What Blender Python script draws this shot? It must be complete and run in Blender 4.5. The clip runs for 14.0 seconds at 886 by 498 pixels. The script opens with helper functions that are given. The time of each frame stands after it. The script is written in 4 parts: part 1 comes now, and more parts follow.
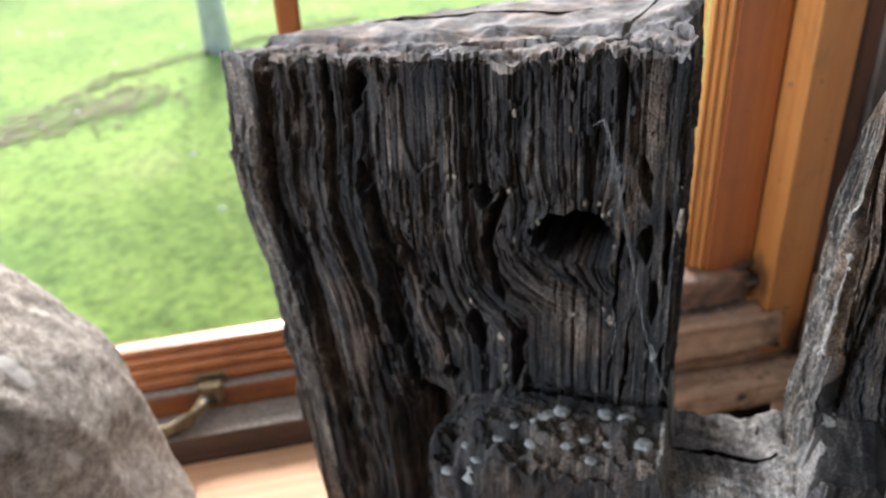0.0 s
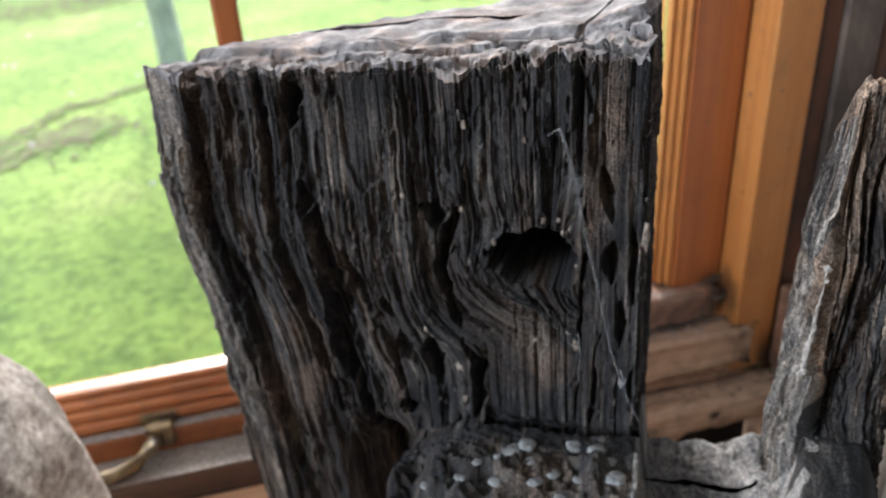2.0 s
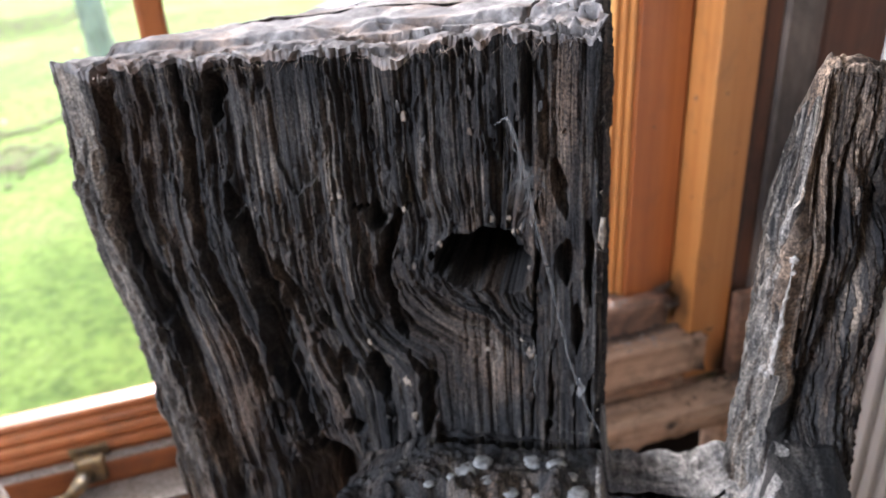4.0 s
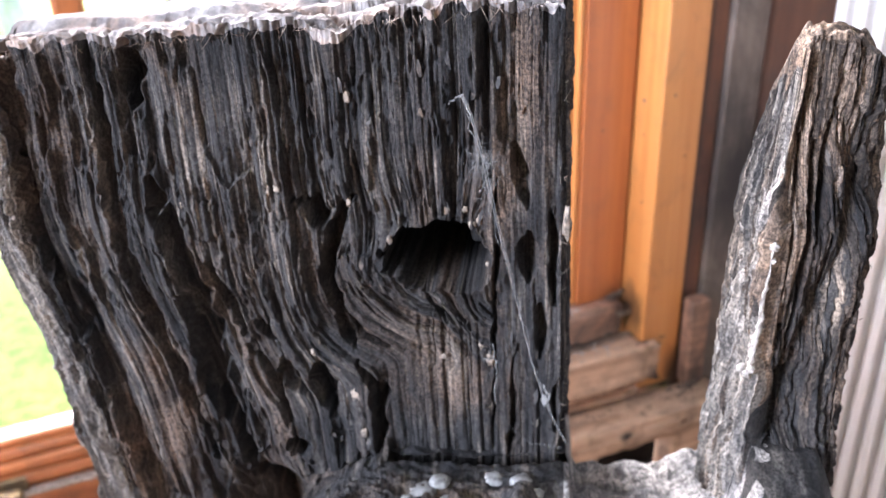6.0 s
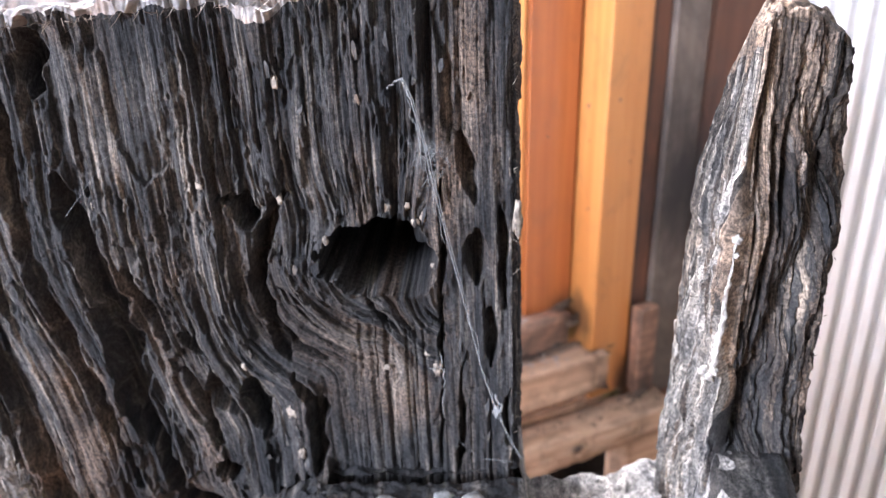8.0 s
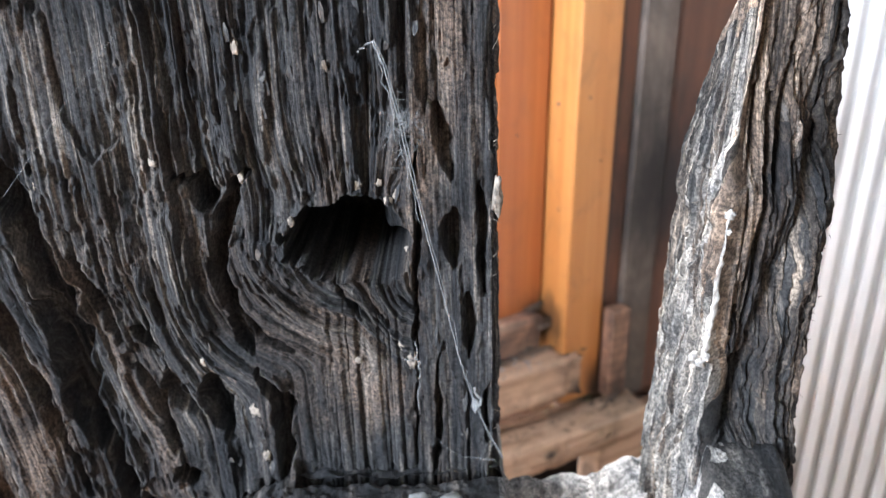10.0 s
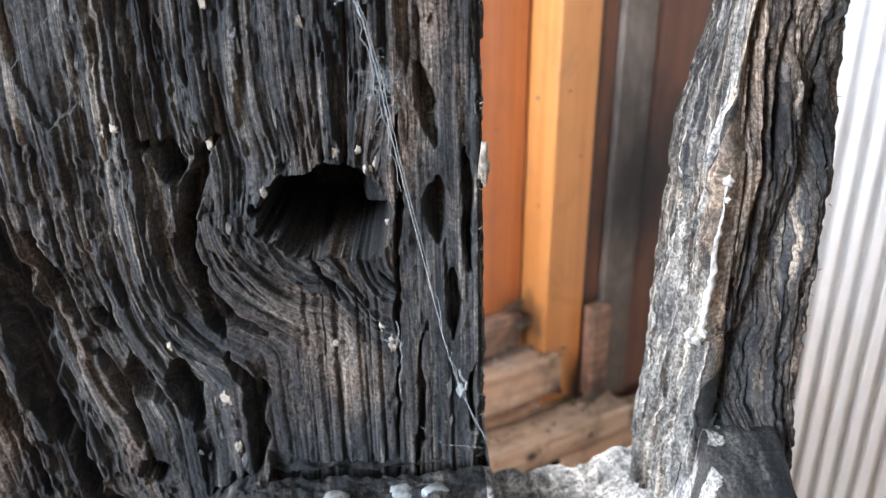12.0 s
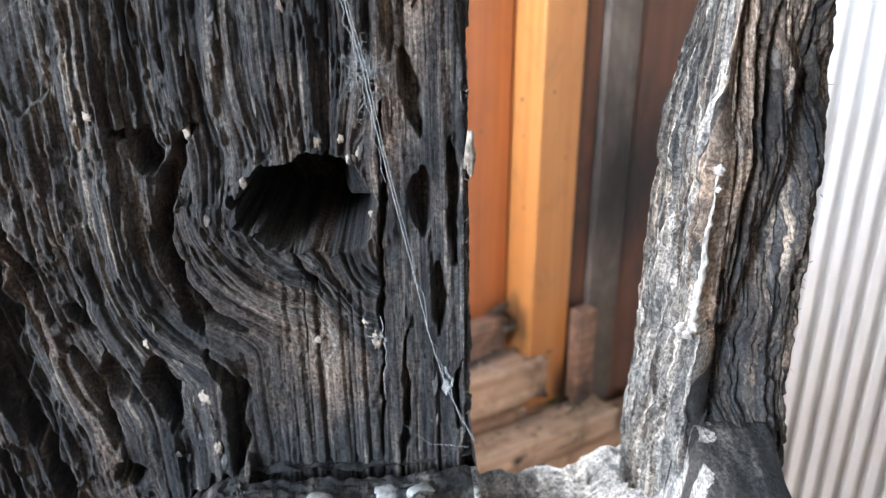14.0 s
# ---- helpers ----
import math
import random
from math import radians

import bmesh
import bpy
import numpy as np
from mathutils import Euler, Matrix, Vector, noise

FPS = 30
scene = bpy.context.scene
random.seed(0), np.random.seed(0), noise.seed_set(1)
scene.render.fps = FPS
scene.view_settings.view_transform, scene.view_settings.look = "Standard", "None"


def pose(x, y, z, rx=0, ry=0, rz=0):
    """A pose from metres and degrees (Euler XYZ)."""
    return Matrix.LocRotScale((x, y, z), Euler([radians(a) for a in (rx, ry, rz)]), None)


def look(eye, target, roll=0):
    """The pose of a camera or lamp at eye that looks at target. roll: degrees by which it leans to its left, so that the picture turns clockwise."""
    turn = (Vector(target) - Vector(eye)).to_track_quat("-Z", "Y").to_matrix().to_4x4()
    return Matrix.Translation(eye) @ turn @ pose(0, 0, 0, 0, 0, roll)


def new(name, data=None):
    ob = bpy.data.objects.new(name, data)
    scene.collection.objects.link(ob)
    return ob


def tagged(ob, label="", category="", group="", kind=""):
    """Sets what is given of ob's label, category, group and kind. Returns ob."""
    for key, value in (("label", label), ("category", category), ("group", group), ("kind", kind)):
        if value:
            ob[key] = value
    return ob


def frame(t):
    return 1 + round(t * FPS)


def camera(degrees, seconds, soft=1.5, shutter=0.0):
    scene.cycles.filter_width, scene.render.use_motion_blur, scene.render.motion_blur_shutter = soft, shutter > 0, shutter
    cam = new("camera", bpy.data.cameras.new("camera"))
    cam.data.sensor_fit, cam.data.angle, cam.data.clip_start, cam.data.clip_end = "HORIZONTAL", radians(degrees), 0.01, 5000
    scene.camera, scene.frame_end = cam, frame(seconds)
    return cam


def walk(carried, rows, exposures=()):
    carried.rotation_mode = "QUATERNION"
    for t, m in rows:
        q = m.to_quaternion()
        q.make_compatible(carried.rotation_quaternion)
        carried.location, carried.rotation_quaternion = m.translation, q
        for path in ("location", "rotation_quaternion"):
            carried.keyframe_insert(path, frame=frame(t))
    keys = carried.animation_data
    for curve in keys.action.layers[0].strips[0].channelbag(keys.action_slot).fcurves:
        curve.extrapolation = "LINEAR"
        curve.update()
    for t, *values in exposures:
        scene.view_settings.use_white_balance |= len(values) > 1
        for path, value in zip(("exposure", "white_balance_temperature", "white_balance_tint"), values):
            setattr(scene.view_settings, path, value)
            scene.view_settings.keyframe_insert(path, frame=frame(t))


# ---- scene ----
cam = camera(58.0, 14.0, soft=1.3, shutter=0.0)
cam.data.dof.use_dof, cam.data.dof.focus_distance, cam.data.dof.aperture_fstop = True, 0.205, 17.0
PATH = [
    (0.0, (0.0311, 0.1349, 1.2330), (0.0611, 0.3054, 1.1329), -3.25),
    (0.5, (0.0346, 0.1403, 1.2282), (0.0664, 0.3111, 1.1292), -3.39),
    (1.0, (0.0373, 0.1455, 1.2249), (0.0712, 0.3165, 1.1270), -3.52),
    (1.5, (0.0397, 0.1507, 1.2224), (0.0760, 0.3220, 1.1257), -3.63),
    (2.0, (0.0422, 0.1557, 1.2201), (0.0810, 0.3271, 1.1245), -3.69),
    (2.5, (0.0441, 0.1602, 1.2165), (0.0860, 0.3314, 1.1220), -3.64),
    (3.0, (0.0457, 0.1637, 1.2127), (0.0909, 0.3347, 1.1193), -3.58),
    (5.5, (0.0501, 0.1866, 1.1878), (0.1125, 0.3547, 1.0992), -2.62),
    (6.0, (0.0511, 0.1918, 1.1842), (0.1173, 0.3590, 1.0966), -2.34),
    (6.5, (0.0524, 0.1962, 1.1821), (0.1225, 0.3623, 1.0953), -2.07),
    (7.0, (0.0545, 0.1996, 1.1790), (0.1278, 0.3646, 1.0932), -1.90),
    (7.5, (0.0559, 0.2024, 1.1751), (0.1325, 0.3665, 1.0902), -1.68),
    (8.0, (0.0578, 0.2061, 1.1708), (0.1373, 0.3692, 1.0867), -1.43),
    (10.5, (0.0599, 0.2192, 1.1519), (0.1496, 0.3789, 1.0715), -0.68),
    (11.0, (0.0604, 0.2216, 1.1477), (0.1516, 0.3807, 1.0679), -0.57),
    (11.5, (0.0607, 0.2231, 1.1443), (0.1532, 0.3817, 1.0650), -0.42),
    (12.0, (0.0613, 0.2245, 1.1415), (0.1552, 0.3826, 1.0628), -0.31),
    (12.5, (0.0618, 0.2252, 1.1397), (0.1567, 0.3829, 1.0615), -0.22),
    (13.0, (0.0623, 0.2267, 1.1380), (0.1582, 0.3839, 1.0601), -0.16),
    (13.5, (0.0627, 0.2271, 1.1373), (0.1595, 0.3841, 1.0599), -0.08),
    (14.0, (0.0628, 0.2276, 1.1357), (0.1605, 0.3843, 1.0588), -0.00),
]
EXPOSURES = [(0.0, 0.98, 5850, 11), (3.2, 1.05, 5800, 14), (5.3, 2.18, 5750, 20), (8.2, 2.52, 5700, 19), (10.3, 2.4, 5600, 10), (14.0, 2.4, 5550, 9)]
walk(cam, [(t, look(eye, target, roll)) for t, eye, target, roll in PATH], EXPOSURES)

# ---- light ----
world = bpy.data.worlds.new("world")
scene.world = world
world.use_nodes = True
wt = world.node_tree
sky = wt.nodes.new("ShaderNodeTexSky")
sky.sky_type, sky.sun_disc = "NISHITA", False
sky.sun_elevation, sky.sun_rotation = radians(40), radians(-3)
sky.air_density, sky.dust_density = 1.0, 4.0
wt.nodes["Background"].inputs["Strength"].default_value = 0.15
wt.links.new(sky.outputs[0], wt.nodes["Background"].inputs["Color"])
sun_data = bpy.data.lights.new("sun", "SUN")
sun_data.energy, sun_data.angle, sun_data.color = 3.2, radians(10), (1.0, 0.95, 0.88)
sun = new("sun", sun_data)
sun.matrix_world = look((-0.3, 7.6, 6.4), (0, 0, 0))
room_light = bpy.data.lights.new("side_window_light", "AREA")
room_light.shape, room_light.size, room_light.size_y = "RECTANGLE", 0.9, 1.1
room_light.energy, room_light.color = 38.0, (0.9, 0.95, 1.0)
side_light = new("side_window_light", room_light)
side_light.matrix_world = look((-2.08, -0.15, 1.55), (0.0, 0.1, 1.35))


# ---- materials ----
def material(name, rough=0.7):
    m = bpy.data.materials.new(name)
    m.use_nodes = True
    b = m.node_tree.nodes["Principled BSDF"]
    b.inputs["Roughness"].default_value = rough
    return m, m.node_tree, b


def ramp(nt, fac, *stops):
    r = nt.nodes.new("ShaderNodeValToRGB")
    el = r.color_ramp.elements
    while len(el) < len(stops):
        el.new(0.5)
    for e, (p, c) in zip(el, stops):
        e.position, e.color = p, (*c, 1.0)
    nt.links.new(fac, r.inputs[0])
    return r.outputs[0]


def mapped(nt, scale, source="Object", uv=""):
    if uv:
        co = nt.nodes.new("ShaderNodeUVMap")
        co.uv_map = uv
        out = co.outputs[0]
    else:
        co = nt.nodes.new("ShaderNodeTexCoord")
        out = co.outputs[source]
    mp = nt.nodes.new("ShaderNodeMapping")
    mp.inputs["Scale"].default_value = scale
    nt.links.new(out, mp.inputs[0])
    return mp.outputs[0]


def noise_tex(nt, vec, scale=1.0, detail=4.0, rough=0.6, warp=0.0):
    n = nt.nodes.new("ShaderNodeTexNoise")
    n.inputs["Scale"].default_value, n.inputs["Detail"].default_value = scale, detail
    n.inputs["Roughness"].default_value, n.inputs["Distortion"].default_value = rough, warp
    nt.links.new(vec, n.inputs["Vector"])
    return n.outputs["Fac"]


def mix(nt, fac, a, b, mode="MIX"):
    m = nt.nodes.new("ShaderNodeMix")
    m.data_type, m.blend_type = "RGBA", mode
    for sock, v in ((m.inputs[0], fac), (m.inputs[6], a), (m.inputs[7], b)):
        if hasattr(v, "links"):
            nt.links.new(v, sock)
        elif isinstance(v, tuple):
            sock.default_value = (*v, 1.0)
        else:
            sock.default_value = v
    return m.outputs[2]


def bump(nt, bsdf, height, strength, dist):
    b = nt.nodes.new("ShaderNodeBump")
    b.inputs["Strength"].default_value, b.inputs["Distance"].default_value = strength, dist
    nt.links.new(height, b.inputs["Height"])
    nt.links.new(b.outputs[0], bsdf.inputs["Normal"])


def weathered_wood(name, dark, mid, pale, warm, warm_amount, pale_at=0.6, dusty=0.55, crumbly=0.7, soot_low=0.5):
    """Grey, cracked old oak; the long streaks follow the grain map of the mesh."""
    m, nt, b = material(name, 0.85)
    b.inputs["Specular IOR Level"].default_value = 0.3
    fine = noise_tex(nt, mapped(nt, (560, 14, 1), uv="grain"), 1.0, 6, 0.7, 0.15)
    hair = noise_tex(nt, mapped(nt, (1500, 45, 1), uv="grain"), 1.0, 5, 0.75, 0.1)
    broad = noise_tex(nt, mapped(nt, (150, 6, 1), uv="grain"), 1.0, 5, 0.65, 0.25)
    patch = noise_tex(nt, mapped(nt, (60, 13, 1), uv="grain"), 1.0, 7, 0.7, 0.5)
    crumb = noise_tex(nt, mapped(nt, (900, 900, 900)), 1.0, 5, 0.75)
    col = ramp(nt, fine, (0.36, dark), (0.53, mid), (pale_at + 0.08, pale))
    dk = ramp(nt, broad, (0.38, (0.48, 0.49, 0.51)), (0.6, (1.3, 1.25, 1.18)))
    col = mix(nt, 1.0, col, dk, "MULTIPLY")
    hr = ramp(nt, hair, (0.4, (0.5, 0.5, 0.5)), (0.62, (1.5, 1.48, 1.44)))
    col = mix(nt, 0.8, col, hr, "MULTIPLY")
    low = 0.5 if crumbly < 0.8 else 0.25
    cr = ramp(nt, crumb, (0.41, (low,) * 3), (0.6, (1.9 - low,) * 3))
    col = mix(nt, crumbly * 0.8, col, cr, "MULTIPLY")
    w = ramp(nt, patch, (0.49, (0, 0, 0)), (0.68, (warm_amount,) * 3))
    col = mix(nt, w, col, mix(nt, 1.0, mix(nt, 1.0, warm, hr, "MULTIPLY"), cr, "MULTIPLY"))
    soot = noise_tex(nt, mapped(nt, (26, 17, 1), uv="grain"), 1.0, 6, 0.65, 0.8)
    col = mix(nt, 1.0, col, ramp(nt, soot, (0.42, (soot_low, soot_low * 1.03, soot_low * 1.08)), (0.58, (1.3, 1.27, 1.22))), "MULTIPLY")
    dust = noise_tex(nt, mapped(nt, (420, 70, 1), uv="grain"), 1.0, 8, 0.8)
    dfac = ramp(nt, dust, (0.6, (0, 0, 0)), (0.74, (dusty,) * 3))
    col = mix(nt, dfac, col, (0.3, 0.28, 0.25))
    nt.links.new(col, b.inputs["Base Color"])
    hsum = nt.nodes.new("ShaderNodeMath")
    hsum.operation = "ADD"
    nt.links.new(fine, hsum.inputs[0])
    nt.links.new(hair, hsum.inputs[1])
    hs2 = nt.nodes.new("ShaderNodeMath")
    hs2.operation = "ADD"
    nt.links.new(hsum.outputs[0], hs2.inputs[0])
    nt.links.new(crumb, hs2.inputs[1])
    bump(nt, b, hs2.outputs[0], 1.0, 0.001)
    return m


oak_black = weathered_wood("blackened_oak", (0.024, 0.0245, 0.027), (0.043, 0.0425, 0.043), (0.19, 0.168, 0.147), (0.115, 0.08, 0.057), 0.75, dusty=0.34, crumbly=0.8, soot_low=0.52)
oak_grey = weathered_wood("silvered_oak", (0.075, 0.071, 0.066), (0.205, 0.192, 0.176), (0.5, 0.47, 0.435), (0.24, 0.19, 0.14), 0.5, crumbly=0.95, soot_low=0.6)
oak_side = weathered_wood("horn_oak", (0.02, 0.018, 0.017), (0.075, 0.065, 0.057), (0.27, 0.23, 0.19), (0.16, 0.105, 0.068), 0.55, dusty=0.3, crumbly=0.95)
oak_tip = weathered_wood("fuzzy_oak_tip", (0.06, 0.047, 0.038), (0.22, 0.168, 0.128), (0.48, 0.4, 0.33), (0.32, 0.215, 0.14), 0.6, crumbly=0.95, soot_low=0.6)
oak_top, nt, b = material("crumbling_oak_end", 0.85)
v1 = noise_tex(nt, mapped(nt, (70, 70, 70)), 1.0, 8, 0.72)
v2 = noise_tex(nt, mapped(nt, (26, 50, 26)), 1.0, 5, 0.65, 0.5)
c1 = ramp(nt, v1, (0.32, (0.055, 0.05, 0.05)), (0.5, (0.15, 0.138, 0.132)), (0.68, (0.36, 0.34, 0.32)))
c2 = ramp(nt, v2, (0.5, (0, 0, 0)), (0.62, (0.5, 0.5, 0.5)))
nt.links.new(mix(nt, c2, c1, mix(nt, 1.0, c1, (1.6, 1.1, 0.75), "MULTIPLY")), b.inputs["Base Color"])
bump(nt, b, v1, 0.7, 0.002)


oak_dust = weathered_wood("dusty_grey_oak", (0.13, 0.13, 0.131), (0.24, 0.238, 0.236), (0.42, 0.41, 0.4), (0.2, 0.175, 0.15), 0.35, crumbly=0.95, soot_low=0.7)

oak_base = weathered_wood("charred_grey_oak", (0.013, 0.013, 0.014), (0.032, 0.031, 0.031), (0.11, 0.106, 0.1), (0.05, 0.041, 0.033), 0.3, dusty=0.3, crumbly=1.0, soot_low=0.5)


def pine(name, tint, dark, grime=0.25, gloss=0.35, along=2, char_shade_marks=()):
    """Varnished or bare softwood; along: the axis of the grain; last come (place, reach) of ragged black marks such as
    charring, grime and gap shade.
    """
    m, nt, b = material(name, gloss)
    sc = [70, 70, 70]
    sc[along] = 2.2
    g = noise_tex(nt, mapped(nt, tuple(sc)), 1.0, 4, 0.6, 1.2)
    sc2 = [420, 420, 420]
    sc2[along] = 12
    fibre = noise_tex(nt, mapped(nt, tuple(sc2)), 1.0, 3, 0.6)
    col = ramp(nt, g, (0.32, dark), (0.66, tint))
    col = mix(nt, 0.25, col, ramp(nt, fibre, (0.35, dark), (0.65, tint)))
    dirt = noise_tex(nt, mapped(nt, (30, 30, 22)), 1.0, 8, 0.75, 0.5)
    dfac = ramp(nt, dirt, (0.56 - grime * 0.25, (0, 0, 0)), (0.74, (grime * 2,) * 3))
    col = mix(nt, dfac, col, (0.06, 0.048, 0.038))
    for at, reach in char_shade_marks:
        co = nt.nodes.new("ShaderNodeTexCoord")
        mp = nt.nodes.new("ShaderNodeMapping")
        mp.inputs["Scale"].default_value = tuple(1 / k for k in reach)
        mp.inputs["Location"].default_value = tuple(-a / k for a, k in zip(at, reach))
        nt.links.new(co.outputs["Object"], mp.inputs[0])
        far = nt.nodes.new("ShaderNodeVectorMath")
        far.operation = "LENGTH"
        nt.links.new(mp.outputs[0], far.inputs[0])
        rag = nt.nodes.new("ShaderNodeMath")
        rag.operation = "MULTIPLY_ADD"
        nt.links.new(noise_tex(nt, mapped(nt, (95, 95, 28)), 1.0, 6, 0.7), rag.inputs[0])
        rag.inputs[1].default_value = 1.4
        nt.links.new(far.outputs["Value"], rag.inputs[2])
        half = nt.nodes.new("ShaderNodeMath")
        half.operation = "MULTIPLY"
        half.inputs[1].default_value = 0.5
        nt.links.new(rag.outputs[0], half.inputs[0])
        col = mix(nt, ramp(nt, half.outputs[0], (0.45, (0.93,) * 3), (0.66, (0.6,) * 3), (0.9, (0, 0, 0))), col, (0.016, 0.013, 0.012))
    nt.links.new(col, b.inputs["Base Color"])
    bump(nt, b, fibre, 0.25, 0.0006)
    return m


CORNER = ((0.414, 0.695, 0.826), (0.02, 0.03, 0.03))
pine_stile = pine("varnished_pine_stile", (0.4, 0.135, 0.038), (0.25, 0.072, 0.02), 0.17, char_shade_marks=(CORNER,))
pine_jamb = pine("varnished_pine_jamb", (0.52, 0.23, 0.066), (0.4, 0.15, 0.036), 0.22, char_shade_marks=(CORNER, ((0.456, 0.668, 0.76), (0.012, 0.03, 0.04))))
pine_rail = pine("varnished_pine_rail", (0.42, 0.15, 0.05), (0.24, 0.075, 0.025), 0.3, 0.45, 0)
pine_bead = pine("varnished_bead", (0.5, 0.2, 0.075), (0.3, 0.1, 0.036), 0.3, 0.35, 0)
dusty_sill = pine("dusty_grey_sill", (0.14, 0.085, 0.062), (0.06, 0.036, 0.026), 0.5, 0.85, 0)
# black along the top back edge of the plank, and a dark knot
bare_plank = pine("bare_plank", (0.66, 0.47, 0.33), (0.38, 0.24, 0.15), 0.42, 0.8, 0, char_shade_marks=(((0.35, 0.667, 0.757), (0.2, 0.011, 0.006)), ((0.39, 0.64, 0.735), (0.007, 0.02, 0.005))))
dust_mat, nt, b = material("grey_dust", 0.95)
v1 = noise_tex(nt, mapped(nt, (300, 300, 300)), 1.0, 4, 0.6)
nt.links.new(ramp(nt, v1, (0.3, (0.14, 0.12, 0.105)), (0.65, (0.36, 0.32, 0.29))), b.inputs["Base Color"])
pine_worn = pine("worn_bare_rail", (0.46, 0.25, 0.155), (0.17, 0.085, 0.05), 0.6, 0.75, 0, char_shade_marks=(CORNER, ((0.468, 0.66, 0.76), (0.012, 0.03, 0.025))))
# black along the back edge of the sill and at its end
pine_sill = pine("dusty_bare_sill", (0.62, 0.42, 0.28), (0.3, 0.18, 0.11), 0.4, 0.8, 0, char_shade_marks=(((0.36, 0.688, 0.807), (0.1, 0.014, 0.006)), ((0.432, 0.664, 0.775), (0.012, 0.02, 0.012))))
pine_board = pine("orange_board", (0.72, 0.45, 0.27), (0.56, 0.31, 0.17), 0.1, 0.7, 0)
# charred area, then a tall black line painting the shaded gap beside the jamb
wall_wood = pine("brown_wall_boards", (0.2, 0.085, 0.045), (0.1, 0.042, 0.024), 0.35, 0.6, char_shade_marks=(((0.515, 0.67, 0.935), (0.06, 0.05, 0.085)), ((0.46, 0.68, 0.95), (0.007, 0.03, 0.3))))
# near-black colour that stands in for shade in the hollow and the gaps
gap_shade_wood = pine("gap_shade_boards", (0.03, 0.024, 0.02), (0.014, 0.011, 0.01), 0.4, 0.9)
wall_grey = pine("worn_grey_paint", (0.19, 0.15, 0.12), (0.12, 0.085, 0.064), 0.6, 0.7, char_shade_marks=(((0.497, 0.665, 0.94), (0.045, 0.05, 0.08)),))

stone_mat, nt, b = material("speckled_stone", 0.9)
v1 = noise_tex(nt, mapped(nt, (130, 130, 190)), 1.0, 8, 0.75)
v2 = noise_tex(nt, mapped(nt, (14, 14, 14)), 1.0, 5, 0.6)
c1 = ramp(nt, v1, (0.32, (0.12, 0.105, 0.09)), (0.5, (0.38, 0.34, 0.3)), (0.66, (0.66, 0.62, 0.58)))
c2 = ramp(nt, v2, (0.35, (0.7, 0.69, 0.68)), (0.65, (1.1, 1.06, 1.02)))
cc = mix(nt, 1.0, c1, c2, "MULTIPLY")
spots = ramp(nt, noise_tex(nt, mapped(nt, (36, 36, 36)), 1.0, 2, 0.4), (0.68, (0, 0, 0)), (0.73, (0.8, 0.8, 0.8)))
cc = mix(nt, spots, cc, (0.7, 0.68, 0.65))
nt.links.new(cc, b.inputs["Base Color"])
bump(nt, b, v1, 0.5, 0.003)

lichen_mat, nt, b = material("pale_lichen", 0.9)
v1 = noise_tex(nt, mapped(nt, (300, 300, 300)), 1.0, 4, 0.6)
nt.links.new(ramp(nt, v1, (0.3, (0.12, 0.12, 0.115)), (0.65, (0.33, 0.335, 0.325))), b.inputs["Base Color"])
bump(nt, b, v1, 0.5, 0.001)

web_mat, nt, b = material("dusty_cobweb", 0.9)
b.inputs["Base Color"].default_value = (0.34, 0.34, 0.33, 1)
b.inputs["Alpha"].default_value = 0.36

chip_mat, nt, b = material("pale_wood_chip", 0.85)
v1 = noise_tex(nt, mapped(nt, (400, 400, 400)), 1.0, 4, 0.6)
nt.links.new(ramp(nt, v1, (0.34, (0.06, 0.05, 0.039)), (0.66, (0.3, 0.25, 0.195))), b.inputs["Base Color"])
crust_mat, nt, b = material("pale_crust", 0.9)
v1 = noise_tex(nt, mapped(nt, (600, 600, 300)), 1.0, 4, 0.6)
nt.links.new(ramp(nt, v1, (0.34, (0.14, 0.12, 0.1)), (0.62, (0.4, 0.375, 0.335))), b.inputs["Base Color"])
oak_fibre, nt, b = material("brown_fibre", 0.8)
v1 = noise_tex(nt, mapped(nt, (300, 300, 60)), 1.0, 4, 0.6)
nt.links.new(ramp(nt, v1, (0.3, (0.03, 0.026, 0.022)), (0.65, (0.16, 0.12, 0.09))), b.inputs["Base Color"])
sliver_mat, nt, b = material("torn_oak_sliver", 0.85)
v1 = noise_tex(nt, mapped(nt, (900, 900, 200)), 1.0, 5, 0.7)
v2 = noise_tex(nt, mapped(nt, (90, 90, 50)), 1.0, 3, 0.6)
c1 = ramp(nt, v1, (0.34, (0.018, 0.018, 0.019)), (0.52, (0.045, 0.044, 0.043)), (0.7, (0.13, 0.118, 0.104)))
nt.links.new(mix(nt, ramp(nt, v2, (0.5, (0, 0, 0)), (0.64, (0.8, 0.8, 0.8))), c1, mix(nt, 1.0, c1, (1.9, 1.5, 1.15), "MULTIPLY")), b.inputs["Base Color"])
bump(nt, b, v1, 0.8, 0.001)
path_mat, nt, b = material("pale_gravel", 0.95)
v1 = noise_tex(nt, mapped(nt, (30, 30, 30)), 1.0, 6, 0.7)
nt.links.new(ramp(nt, v1, (0.3, (0.4, 0.38, 0.35)), (0.65, (0.68, 0.66, 0.62))), b.inputs["Base Color"])

brass_mat, nt, b = material("dull_brass", 0.5)
v1 = noise_tex(nt, mapped(nt, (120, 120, 120)), 1.0, 5, 0.65)
nt.links.new(ramp(nt, v1, (0.35, (0.075, 0.065, 0.052)), (0.64, (0.25, 0.18, 0.08))), b.inputs["Base Color"])
b.inputs["Metallic"].default_value = 0.35
bump(nt, b, v1, 0.4, 0.001)

panel_mat, nt, b = material("white_corrugated_plastic", 0.45)
v1 = noise_tex(nt, mapped(nt, (40, 40, 6)), 1.0, 6, 0.7)
